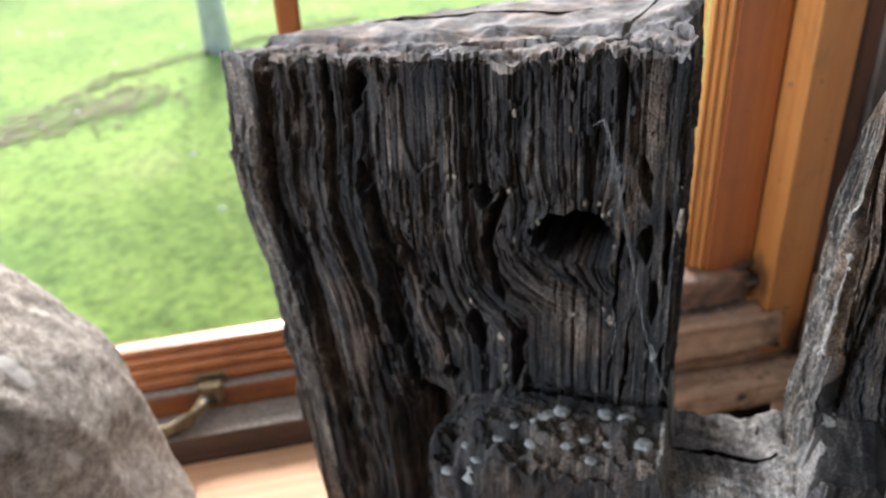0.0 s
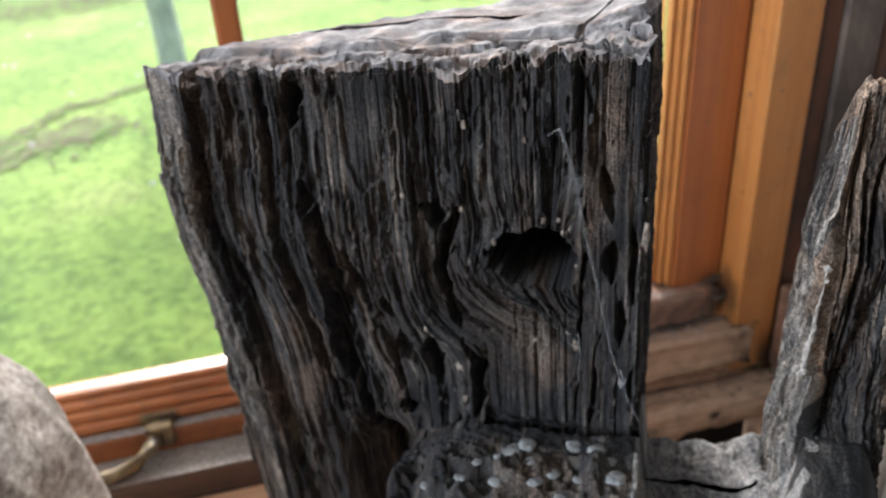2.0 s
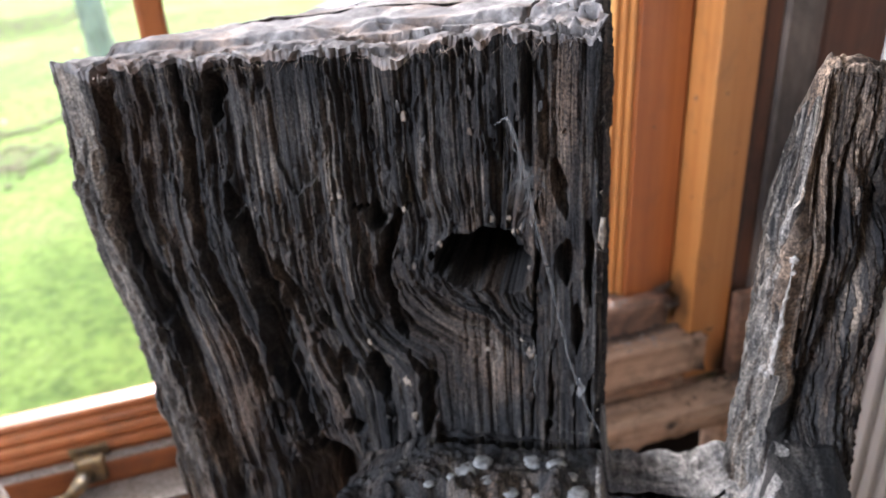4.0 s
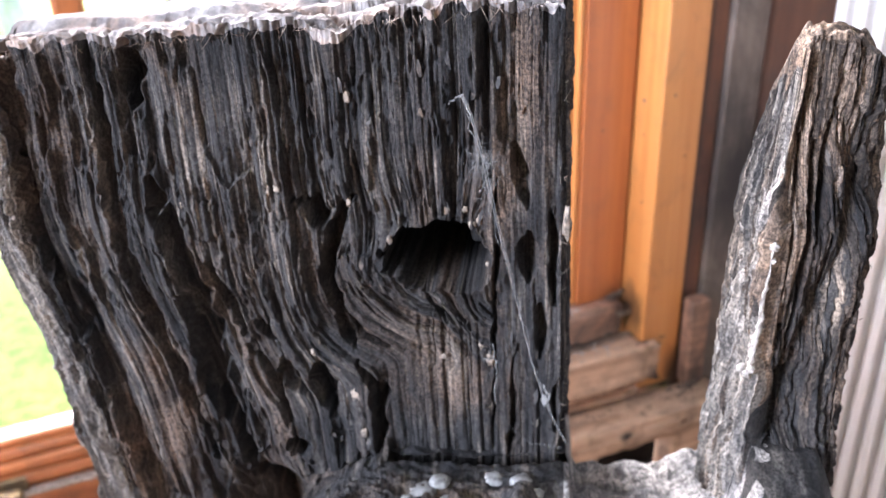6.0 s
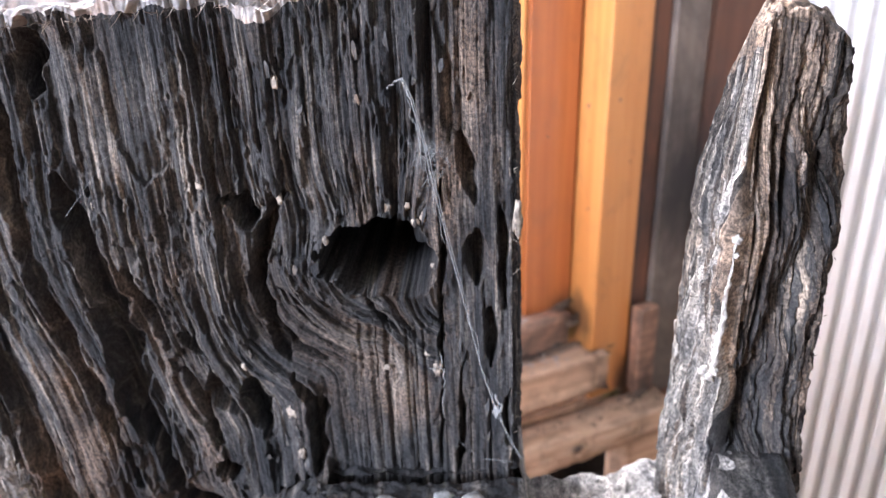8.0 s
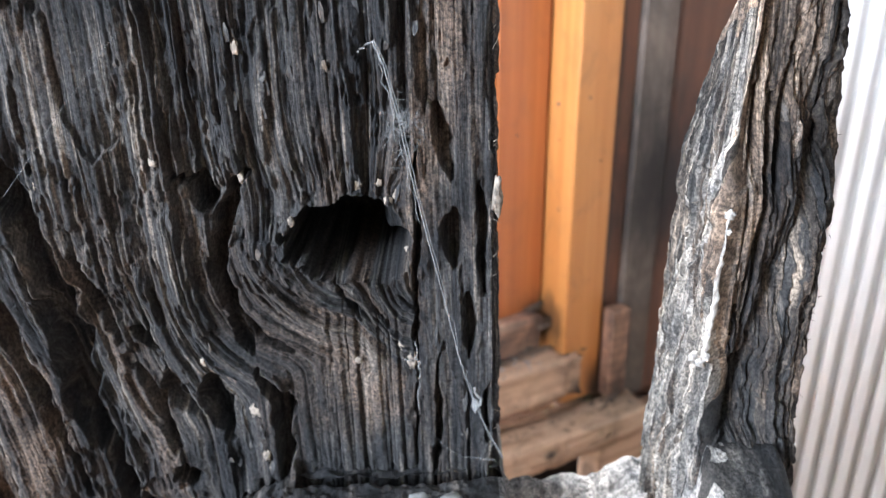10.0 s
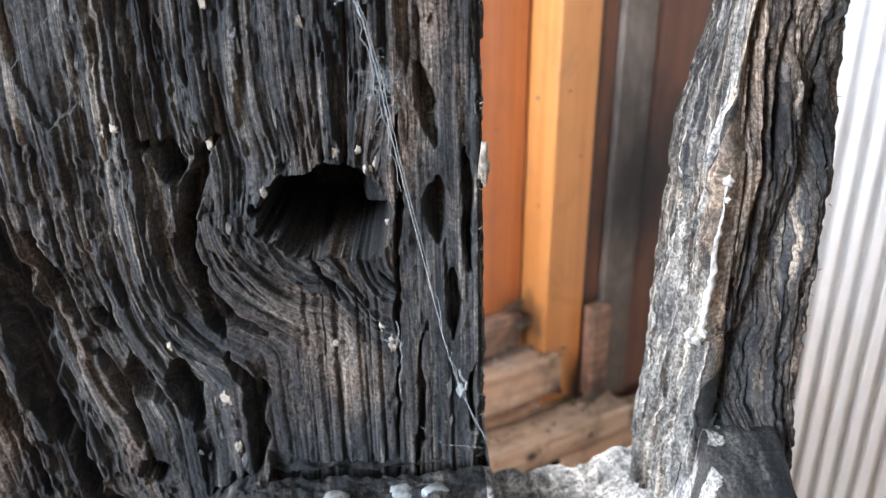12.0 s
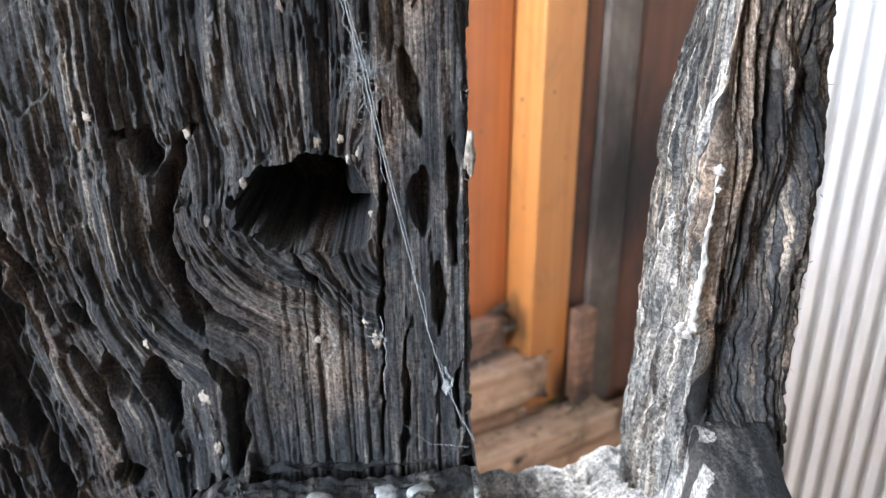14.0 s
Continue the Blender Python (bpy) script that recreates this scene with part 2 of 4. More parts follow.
nt.links.new(ramp(nt, v1, (0.3, (0.56, 0.54, 0.52)), (0.5, (0.74, 0.72, 0.7))), b.inputs["Base Color"])

plaster_mat, nt, b = material("pale_plaster", 0.9)
v1 = noise_tex(nt, mapped(nt, (5, 5, 5)), 1.0, 6, 0.6)
nt.links.new(ramp(nt, v1, (0.3, (0.5, 0.47, 0.43)), (0.7, (0.62, 0.6, 0.56))), b.inputs["Base Color"])
bump(nt, b, v1, 0.2, 0.004)

floor_mat = pine("floor_boards", (0.26, 0.16, 0.09), (0.15, 0.09, 0.05), 0.3, 0.6, 1)

glass_mat = bpy.data.materials.new("window_glass")
glass_mat.use_nodes = True
nt = glass_mat.node_tree
nt.nodes.remove(nt.nodes["Principled BSDF"])
tr, gl, fr, mx = (nt.nodes.new("ShaderNode" + k) for k in ("BsdfTransparent", "BsdfGlossy", "Fresnel", "MixShader"))
gl.inputs["Roughness"].default_value = 0.02
fr.inputs["IOR"].default_value = 1.3
nt.links.new(fr.outputs[0], mx.inputs[0])
nt.links.new(tr.outputs[0], mx.inputs[1])
nt.links.new(gl.outputs[0], mx.inputs[2])
nt.links.new(mx.outputs[0], nt.nodes["Material Output"].inputs[0])

lawn_mat, nt, b = material("lawn", 0.9)
v1 = noise_tex(nt, mapped(nt, (0.9, 0.9, 0.9)), 1.0, 8, 0.65)
v2 = noise_tex(nt, mapped(nt, (18, 18, 18)), 1.0, 6, 0.7)
c1 = ramp(nt, v1, (0.35, (0.17, 0.3, 0.045)), (0.55, (0.28, 0.42, 0.07)), (0.72, (0.4, 0.46, 0.14)))
c2 = ramp(nt, v2, (0.32, (0.4, 0.46, 0.35)), (0.62, (1.25, 1.2, 1.2)))
nt.links.new(mix(nt, 1.0, c1, c2, "MULTIPLY"), b.inputs["Base Color"])
bump(nt, b, v2, 0.3, 0.03)
grass_mat, nt, b = material("grass_blades", 0.7)
gi = nt.nodes.new("ShaderNodeNewGeometry")
nt.links.new(ramp(nt, gi.outputs["Random Per Island"], (0.0, (0.18, 0.36, 0.05)), (0.6, (0.26, 0.46, 0.08)), (1.0, (0.42, 0.5, 0.16))), b.inputs["Base Color"])
soil_mat, nt, b = material("worn_soil", 0.95)
v1 = noise_tex(nt, mapped(nt, (7, 7, 7)), 1.0, 8, 0.7)
nt.links.new(ramp(nt, v1, (0.35, (0.2, 0.16, 0.1)), (0.5, (0.22, 0.24, 0.09)), (0.62, (0.2, 0.33, 0.07))), b.inputs["Base Color"])
bump(nt, b, v1, 0.5, 0.03)
bark_mat, nt, b = material("pale_bark", 0.9)
v1 = noise_tex(nt, mapped(nt, (14, 14, 5)), 1.0, 7, 0.65)
nt.links.new(ramp(nt, v1, (0.3, (0.42, 0.41, 0.38)), (0.55, (0.74, 0.73, 0.7))), b.inputs["Base Color"])
bump(nt, b, v1, 0.5, 0.02)
leaf_mat, nt, b = material("tree_leaves", 0.6)
gi = nt.nodes.new("ShaderNodeNewGeometry")
nt.links.new(ramp(nt, gi.outputs["Random Per Island"], (0.0, (0.04, 0.09, 0.015)), (1.0, (0.09, 0.17, 0.03))), b.inputs["Base Color"])


# ---- building blocks ----
def part(name, bm, mat, parent=None, label=""):
    me = bpy.data.meshes.new(name)
    bm.to_mesh(me)
    bm.free()
    me.materials.append(mat)
    ob = new(name, me)
    if parent:
        ob.parent = parent
    if label:
        ob["label"] = label
    return ob


def base(name, label, category, kind="", group="", at=(0, 0, 0)):
    ob = new(name)
    ob.location = at
    return tagged(ob, label, category, group, kind)


def add_box(bm, lo, hi, bevel=0.0, wear=0.0):
    """A box between two corners with soft edges and slightly uneven corners."""
    r = bmesh.ops.create_cube(bm, size=1.0)
    vs = r["verts"]
    lo, hi = Vector(lo), Vector(hi)
    for v in vs:
        v.co = Vector([(lo[i] + hi[i]) / 2 + v.co[i] * (hi[i] - lo[i]) for i in range(3)])
        if wear:
            v.co += Vector([random.uniform(-wear, wear) for _ in range(3)])
    if bevel:
        es = {e for v in vs for e in v.link_edges}
        bmesh.ops.bevel(bm, geom=list(es), offset=bevel, segments=2, profile=0.6, affect="EDGES")
    return bm


def block(name, lo, hi, mat, parent=None, bevel=0.0015, label="", wear=0.0):
    return part(name, add_box(bmesh.new(), lo, hi, bevel, wear), mat, parent, label)


def tube(bm, pts, r0, r1, sides=6):
    rings, n = [], len(pts)
    for i, p in enumerate(pts):
        d = (pts[min(i + 1, n - 1)] - pts[max(i - 1, 0)]).normalized()
        x = d.orthogonal().normalized()
        y = d.cross(x)
        r = r0 + (r1 - r0) * i / (n - 1)
        rings.append([bm.verts.new(p + (x * math.cos(t) + y * math.sin(t)) * r) for t in (2 * math.pi * k / sides for k in range(sides))])
    for a0, a1 in zip(rings, rings[1:]):
        for k in range(sides):
            f = bm.faces.new((a0[k], a0[(k + 1) % sides], a1[(k + 1) % sides], a1[k]))
            f.smooth = True
    bm.faces.new(rings[0][::-1])
    bm.faces.new(rings[-1])


def lattice(ix, iy, seed):
    s = np.sin(ix * 127.1 + iy * 311.7 + seed * 74.7) * 43758.5453
    return s - np.floor(s)


def vnoise(x, y, seed=0):
    ix, iy = np.floor(x), np.floor(y)
    fx, fy = x - ix, y - iy
    fx, fy = fx * fx * (3 - 2 * fx), fy * fy * (3 - 2 * fy)
    a, b2 = lattice(ix, iy, seed), lattice(ix + 1, iy, seed)
    c, d = lattice(ix, iy + 1, seed), lattice(ix + 1, iy + 1, seed)
    return (a + (b2 - a) * fx) * (1 - fy) + (c + (d - c) * fx) * fy


def fbm(x, y, seed=0, octaves=4):
    out, amp, total = 0.0, 1.0, 0.0
    for o in range(octaves):
        out, total = out + amp * vnoise(x, y, seed + 13 * o), total + amp
        x, y, amp = x * 2.03, y * 2.03, amp * 0.55
    return out / total


def smooth(lo, hi, x):
    k = np.clip((x - lo) / (hi - lo), 0, 1)
    return k * k * (3 - 2 * k)


def from_line(u, z, pts):
    """Distance to a broken line, and how far along it, 0 to 1."""
    best, along = np.full(np.shape(u), 9.0), np.zeros(np.shape(u))
    n = len(pts) - 1
    for i in range(n):
        (ax, ay), (bx, by) = pts[i], pts[i + 1]
        dx, dy = bx - ax, by - ay
        k = np.clip(((u - ax) * dx + (z - ay) * dy) / (dx * dx + dy * dy), 0, 1)
        d = np.hypot(u - ax - k * dx, z - ay - k * dy)
        closer = d < best
        best, along = np.where(closer, d, best), np.where(closer, (i + k) / n, along)
    return best, along


def groove(u, z, pts, half, depth):
    d, along = from_line(u, z, pts)
    rag = half * (0.75 + 0.6 * vnoise(u * 250, z * 160, 5)) * np.sqrt(np.clip(np.sin(np.pi * np.clip(along, 0.04, 0.96)), 0, 1))
    return depth * (1 - smooth(0.45, 1.15, d / rag))


def spread(pts, count, dense):
    """A closed outline through the points, rounded; dense(u, v) tells how closely it is sampled."""
    p = np.array(pts, float)
    fine = []
    for i in range(len(p)):
        a, b2, c, d = p[i - 1], p[i], p[(i + 1) % len(p)], p[(i + 2) % len(p)]
        k = np.linspace(0, 1, 200, endpoint=False)[:, None]
        fine.append(0.5 * (2 * b2 + (c - a) * k + (2 * a - 5 * b2 + 4 * c - d) * k**2 + (3 * b2 - a - 3 * c + d) * k**3) * 0.35
                    + 0.65 * (b2 + (c - b2) * k))
    fine = np.concatenate(fine)
    step = np.linalg.norm(np.roll(fine, -1, 0) - fine, axis=1) * dense(fine[:, 0], fine[:, 1])
    s = np.concatenate([[0], np.cumsum(step)])
    want = np.linspace(0, s[-1], count, endpoint=False)
    closed = np.vstack([fine, fine[:1]])
    return np.stack([np.interp(want, s, closed[:, i]) for i in (0, 1)], 1)


# The face of the old timber: u runs along it, v into the wood, z up.
FACE_O, FACE_ANG = Vector((0.12, 0.41525, 0.0)), math.atan(-0.5689)
FACE = Matrix.Translation(FACE_O) @ Matrix.Rotation(FACE_ANG, 4, "Z")


def grid_mesh(name, co, uv, wrap, mat, parent, label="", mats=(), mat_index=None):
    """A mesh from rows x columns of places (rows, columns, 3) and grain coordinates."""
    rows, cols = co.shape[:2]
    idx = np.arange(rows * cols).reshape(rows, cols)
    nxt = np.roll(idx, -1, 1) if wrap else idx[:, 1:]
    cur = idx if wrap else idx[:, :-1]
    quads = np.stack([cur[:-1], nxt[:-1], nxt[1:], cur[1:]], -1).reshape(-1, 4)
    me = bpy.data.meshes.new(name)
    me.vertices.add(rows * cols)
    me.vertices.foreach_set("co", co.reshape(-1).astype(np.float32))
    me.loops.add(quads.size)
    me.loops.foreach_set("vertex_index", quads.reshape(-1).astype(np.int32))
    me.polygons.add(len(quads))
    me.polygons.foreach_set("loop_start", np.arange(0, quads.size, 4, dtype=np.int32))
    me.update(calc_edges=True)
    layer = me.uv_layers.new(name="grain")
    layer.data.foreach_set("uv", uv.reshape(-1, 2)[quads.reshape(-1)].reshape(-1).astype(np.float32))
    for m in mats or (mat,):
        me.materials.append(m)
    if mat_index is not None:
        me.polygons.foreach_set("material_index", mat_index.reshape(-1)[quads[:, 0]].astype(np.int32))
    me.polygons.foreach_set("use_smooth", np.ones(len(quads), bool))
    me.validate()
    ob = new(name, me)
    ob.parent = parent
    if label:
        ob["label"] = label
    return ob


def worn_beam(lo, hi, seed, cuts=16):
    """A length of old timber with split, uneven edges and a rough end."""
    bm = bmesh.new()
    add_box(bm, lo, hi)
    bmesh.ops.subdivide_edges(bm, edges=[e for e in bm.edges if abs(e.verts[0].co.x - e.verts[1].co.x) > 1e-6], cuts=cuts * 3)
    bmesh.ops.subdivide_edges(bm, edges=[e for e in bm.edges if abs(e.verts[0].co.x - e.verts[1].co.x) < 1e-6], cuts=7, use_grid_fill=True)
    mid = (Vector(lo) + Vector(hi)) / 2
    half = (Vector(hi) - Vector(lo)) / 2
    for v in bm.verts:
        r = v.co - mid
        edge = (abs(r.y) / half.y) ** 6 * (abs(r.z) / half.z) ** 6
        k = Vector((seed, 0, 0))
        split = abs(noise.noise(Vector((v.co.x * 14, v.co.y * 160, v.co.z * 160)) + k))
        off = 0.0016 * noise.noise(Vector((v.co.x * 25, v.co.y * 90, v.co.z * 90)) + k) - 0.0035 * edge * (0.5 + noise.noise(v.co * 60 + k)) - 0.001 * (split < 0.08)
        v.co.y += math.copysign(off, r.y) if abs(r.y) > half.y * 0.99 else 0
        v.co.z += math.copysign(off, r.z) if abs(r.z) > half.z * 0.99 else 0
        if r.x > half.x * 0.99:
            v.co.x += 0.002 * noise.noise(Vector((v.co.y * 200, v.co.z * 200, seed)))
    for f in bm.faces:
        f.smooth = True
    return bm


def timber(name, outline, bend, z0, top, carve, psi, rows, cap, mat, parent, label="", cap_to=None, mats=(), pick=None, pick_cap=None):
    """An upright piece of wood. outline: (M, 2); bend(u, v, z): its shape by height; top(u, v): its height;
    carve(u, v, z): how far the surface lies inwards; psi(u, v, z): the grain coordinate."""
    M = len(outline)
    nrm = np.roll(outline, -1, 0) - np.roll(outline, 1, 0)
    nrm = np.stack([nrm[:, 1], -nrm[:, 0]], 1)
    nrm /= np.linalg.norm(nrm, axis=1)[:, None] + 1e-9
    area = np.sum(outline[:, 0] * np.roll(outline[:, 1], -1) - np.roll(outline[:, 0], -1) * outline[:, 1])
    nrm = nrm if area > 0 else -nrm
    k = np.concatenate([np.linspace(0, 0.48, rows // 8, endpoint=False), np.linspace(0.48, 1, rows - rows // 8)])[:, None]
    u, v = outline[None, :, 0] + 0 * k, outline[None, :, 1] + 0 * k
    z = z0 + (top(u, v) - z0) * k
    d = carve(u, v, z)
    uu, vv = bend(u - nrm[None, :, 0] * d, v - nrm[None, :, 1] * d, z)
    co = np.stack([uu, vv, z], -1)
    uv = np.stack([psi(u, v, z), z], -1)
    # the top, drawn in ring by ring
    ring = np.linspace(0, 1, cap + 1)[1:, None]
    lo, hi = outline.min(0), outline.max(0)
    mid = np.array([(lo[0] + hi[0]) / 2, (lo[1] + hi[1]) / 2])
    keep = (hi - lo) / 2
    short = min(keep) * 0.95
    cu = np.clip(outline[:, 0], mid[0] - (keep[0] - short), mid[0] + (keep[0] - short))
    cv = np.clip(outline[:, 1], mid[1] - (keep[1] - short), mid[1] + (keep[1] - short))
    last_u, last_v = (outline[:, 0] - nrm[:, 0] * d[-1]), (outline[:, 1] - nrm[:, 1] * d[-1])
    tu, tv = last_u + (cu - last_u) * ring, last_v + (cv - last_v) * ring
    tz = top(tu, tv) if cap_to is None else cap_to(tu, tv)
    tz = tz * smooth(0, 0.06, ring) + z[-1] * (1 - smooth(0, 0.06, ring))
    bu, bv = bend(tu, tv, tz)
    co = np.concatenate([co, np.stack([bu, bv, tz], -1)])
    uv = np.concatenate([uv, np.stack([tu * 0.22 + 0.03 * tv, tv * 1.7 + 0 * tu], -1)])
    mi = None
    if pick is not None:
        mi = np.zeros(co.shape[:2], int)
        mi[:rows] = pick(u, v, z)
        mi[rows:] = 2 if pick_cap is None else pick_cap(tu, tv)
    return grid_mesh(name, co, uv, True, mat, parent, label, mats, mi)


# ---- setting ----
def setting(name, label, category, lo, hi, mat, bevel=0.0):
    return tagged(block(name, lo, hi, mat, None, bevel), label, category, "", "structure")


WX0, WX1, WZ0, WZ1 = -1.05, 0.4405, 0.70, 2.0
setting("floor", "worn brown wooden floor boards of the room", "floor", (-2.2, -3.1, -0.1), (1.7, 0.8, 0.0), floor_mat)
setting("ceiling", "plain pale plaster ceiling of the room", "ceiling", (-2.2, -3.1, 2.4), (1.7, 0.8, 2.5), plaster_mat)
setting("wall_west_below", "plain pale plaster wall below the side window", "wall", (-2.2, -3.1, 0.0), (-2.1, 0.68, 1.0), plaster_mat)
setting("wall_west_above", "plain pale plaster wall above the side window", "wall", (-2.2, -3.1, 2.1), (-2.1, 0.68, 2.4), plaster_mat)
setting("wall_west_back", "plain pale plaster wall beside the side window", "wall", (-2.2, -3.1, 1.0), (-2.1, -0.6, 2.1), plaster_mat)
setting("wall_west_front", "plain pale plaster wall beside the side window", "wall", (-2.2, 0.3, 1.0), (-2.1, 0.68, 2.1), plaster_mat)
setting("wall_east", "plain pale plaster side wall", "wall", (1.6, -3.1, 0.0), (1.7, 0.68, 2.4), plaster_mat)
setting("wall_south", "plain pale plaster back wall", "wall", (-2.1, -3.1, 0.0), (1.6, -3.0, 2.4), plaster_mat)
setting("wall_north_below", "brown boarded wall below the window", "wall", (-2.2, 0.68, 0.0), (1.7, 0.8, 0.55), wall_wood)
# back and bottom of the hollow, its deep shade put into their colour
setting("wall_north_recess", "back of the hollow under the window, coloured near black as shade", "wall", (-2.2, 0.775, 0.55), (1.7, 0.8, 0.69), gap_shade_wood)
setting("wall_north_ledge", "boarded top of the lower wall, coloured near black as shade", "wall", (-2.1, 0.685, 0.5505), (1.6, 0.7745, 0.556), gap_shade_wood)
setting("wall_north_above", "brown boarded wall above the window", "wall", (-2.2, 0.68, 2.05), (1.7, 0.8, 2.4), wall_wood)
setting("wall_north_left", "brown boarded wall beside the window", "wall", (-2.2, 0.68, 0.69), (-1.09, 0.8, 2.05), wall_wood)
setting("wall_north_right", "dark brown boarded wall beside the window", "wall", (0.4585, 0.685, 0.69), (1.7, 0.8, 2.05), wall_wood)
ground = bmesh.new()
bmesh.ops.create_grid(ground, x_segments=160, y_segments=160, size=1.0)
for v in ground.verts:
    x, y = v.co.x, v.co.y
    v.co.x, v.co.y = 60 * x * abs(x) ** 1.5, 60 * y * abs(y) ** 1.5 + 6
    v.co.z = -0.4 + 0.03 * noise.noise((v.co.x * 0.5, v.co.y * 0.5, 0)) - 0.02
    r = max(abs(v.co.x), abs(v.co.y))
    if r > 40:
        v.co.x, v.co.y = v.co.x * 20, v.co.y * 20
for f in ground.faces:
    f.smooth = True
tagged(part("ground", ground, lawn_mat), "bright green mown lawn outside the window", "lawn", "", "structure")

# ---- window ----
window = base("window_1", "varnished pine casement window with dusty sill, closed", "window", "structure")
SY = 0.70
GZ = 0.8355
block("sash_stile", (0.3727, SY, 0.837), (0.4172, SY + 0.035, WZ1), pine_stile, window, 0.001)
for x0, x1, dy in ((0.3680, 0.3718, 0.003), (0.3631, 0.3670, 0.008), (0.3582, 0.3621, 0.013)):
    block("glazing_bead", (x0, SY + dy, 0.8375), (x1, SY + 0.03, WZ1), pine_jamb, window, 0.001)
# near-black strips paint the darkness of the narrow gaps round the stile
block("seam_strip", (0.4174, SY + 0.012, 0.8376), (0.4198, SY + 0.034, WZ1 - 0.001), gap_shade_wood, window, 0.0, "dark seam beside the stile")
block("seam_strip", (0.3583, SY + 0.0302, 0.8376), (0.3725, SY + 0.034, WZ1 - 0.001), gap_shade_wood, window, 0.0, "dark seam behind the beads")
block("sash_stile", (-1.0, SY, 0.78), (-0.955, SY + 0.035, WZ1), pine_stile, window, 0.001)
block("sash_rail", (-0.954, 0.687, 0.778), (0.155, SY + 0.0345, 0.806), pine_rail, window, 0.002)
block("sash_rail", (0.1555, 0.687, 0.778), (0.2995, SY + 0.0345, 0.8075), pine_worn, window, 0.002, "weathered end of the rail", 0.0006)
part("corner_block", worn_beam((0.30, 0.688, 0.784), (0.4105, SY + 0.0345, 0.8355), 5), pine_worn, window, "weathered block at the sash corner")
for z0, z1, dy in ((0.8078, 0.8165, -0.003), (0.817, 0.825, 0.001), (0.8255, 0.832, 0.006), (0.8325, 0.838, 0.012)):
    block("glazing_bead", (-0.954, SY + dy, z0), (0.2995, SY + 0.03, z1), pine_bead, window, 0.0025)
block("dust_layer", (-0.95, 0.6874, 0.8061), (0.15, 0.6966, 0.8069), dust_mat, window, 0.0003, "grey dust on the rail", 0.0003)
block("dust_layer", (-1.05, 0.6535, 0.7866), (0.15, 0.686, 0.7873), dust_mat, window, 0.0003, "grey dust on the sill", 0.0003)
dust = bmesh.new()
rd = random.Random(17)
for _ in range(900):
    x, y = rd.uniform(-0.3, 0.4), rd.choice((rd.uniform(0.688, 0.697), rd.uniform(0.655, 0.685)))
    z = (0.8064 if x < 0.2995 else 0.836) if y > 0.686 else (0.7868 if x < 0.155 else 0.8058)
    if (y < 0.686 and x > 0.155 and y < 0.662) or (y > 0.686 and 0.15 < x < 0.3):
        continue
    m = Matrix.Translation((x, y, z)) @ Matrix.Rotation(rd.uniform(0, 3), 4, "Z") @ Matrix.Diagonal((rd.uniform(0.0006, 0.004), rd.uniform(0.0005, 0.0015), rd.uniform(0.0003, 0.0012), 1))
    bmesh.ops.create_icosphere(dust, subdivisions=1, radius=1.0, matrix=m)
tagged(part("dust", dust, dust_mat), "grey dust and debris lying on the window ledges", "dust", "", "stuff")
block("sash_rail", (-0.954, SY, WZ1 - 0.05), (0.3575, SY + 0.034, WZ1), pine_rail, window, 0.002)
block("glazing_bar", (0.0235, SY + 0.002, GZ), (0.0405, SY + 0.032, WZ1 - 0.051), pine_stile, window, 0.003)
pane = block("pane", (-0.953, SY + 0.02, 0.8385), (0.0232, SY + 0.023, WZ1 - 0.051), glass_mat, window, 0.0)
pane.visible_shadow = False
pane = block("pane", (0.0408, SY + 0.02, 0.8385), (0.3579, SY + 0.023, WZ1 - 0.051), glass_mat, window, 0.0)
pane.visible_shadow = False
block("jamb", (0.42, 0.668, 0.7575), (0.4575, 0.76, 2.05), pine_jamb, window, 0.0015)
block("jamb", (-1.085, 0.657, 0.70), (-1.001, 0.76, 2.05), pine_jamb, window, 0.0015)
block("head", (-1.0, 0.657, 2.001), (0.4195, 0.76, 2.05), pine_jamb, window, 0.0015)
block("sill", (-1.08, 0.652, 0.7405), (0.155, 0.6865, 0.7865), dusty_sill, window, 0.003, "dusty bare sill strip", 0.0006)
part("sill", worn_beam((0.1555, 0.66, 0.7735), (0.4195, 0.6865, 0.8055), 9), pine_sill, window, "worn sill strip")
part("sill", worn_beam((0.4197, 0.66, 0.7735), (0.432, 0.6675, 0.8045), 12), pine_sill, window, "rough end of the sill strip")
block("sill_filler", (0.156, 0.6685, 0.742), (0.42, 0.76, 0.7565), pine_sill, window, 0.002)
plank = worn_beam((0.12, 0.64, 0.711), (0.4945, 0.667, 0.756), 3)
for v in plank.verts:
    end = (v.co.x - 0.12) / 0.3745
    v.co.z += 0.0155 * end if v.co.z < 0.733 else -0.010 * end
tagged(part("window_board", plank, bare_plank), "bare dusty plank below the window, knotty front edge", "plank", "", "structure")
setting("block_below", "pale wooden block under the window plank", "trim", (0.452, 0.648, 0.56), (0.60, 0.679, 0.7235), pine_sill, 0.003)
setting("jamb_foot", "short reddish offcut beside the jamb foot", "trim", (0.459, 0.654, 0.757), (0.4775, 0.6675, 0.841), pine_worn, 0.002)
setting("outer_sill", "white painted sill outside the window", "sill", (-1.05, 0.7355, 0.79), (0.44, 0.7395, 0.816), panel_mat, 0.003)
crumbs = bmesh.new()
rc = random.Random(8)
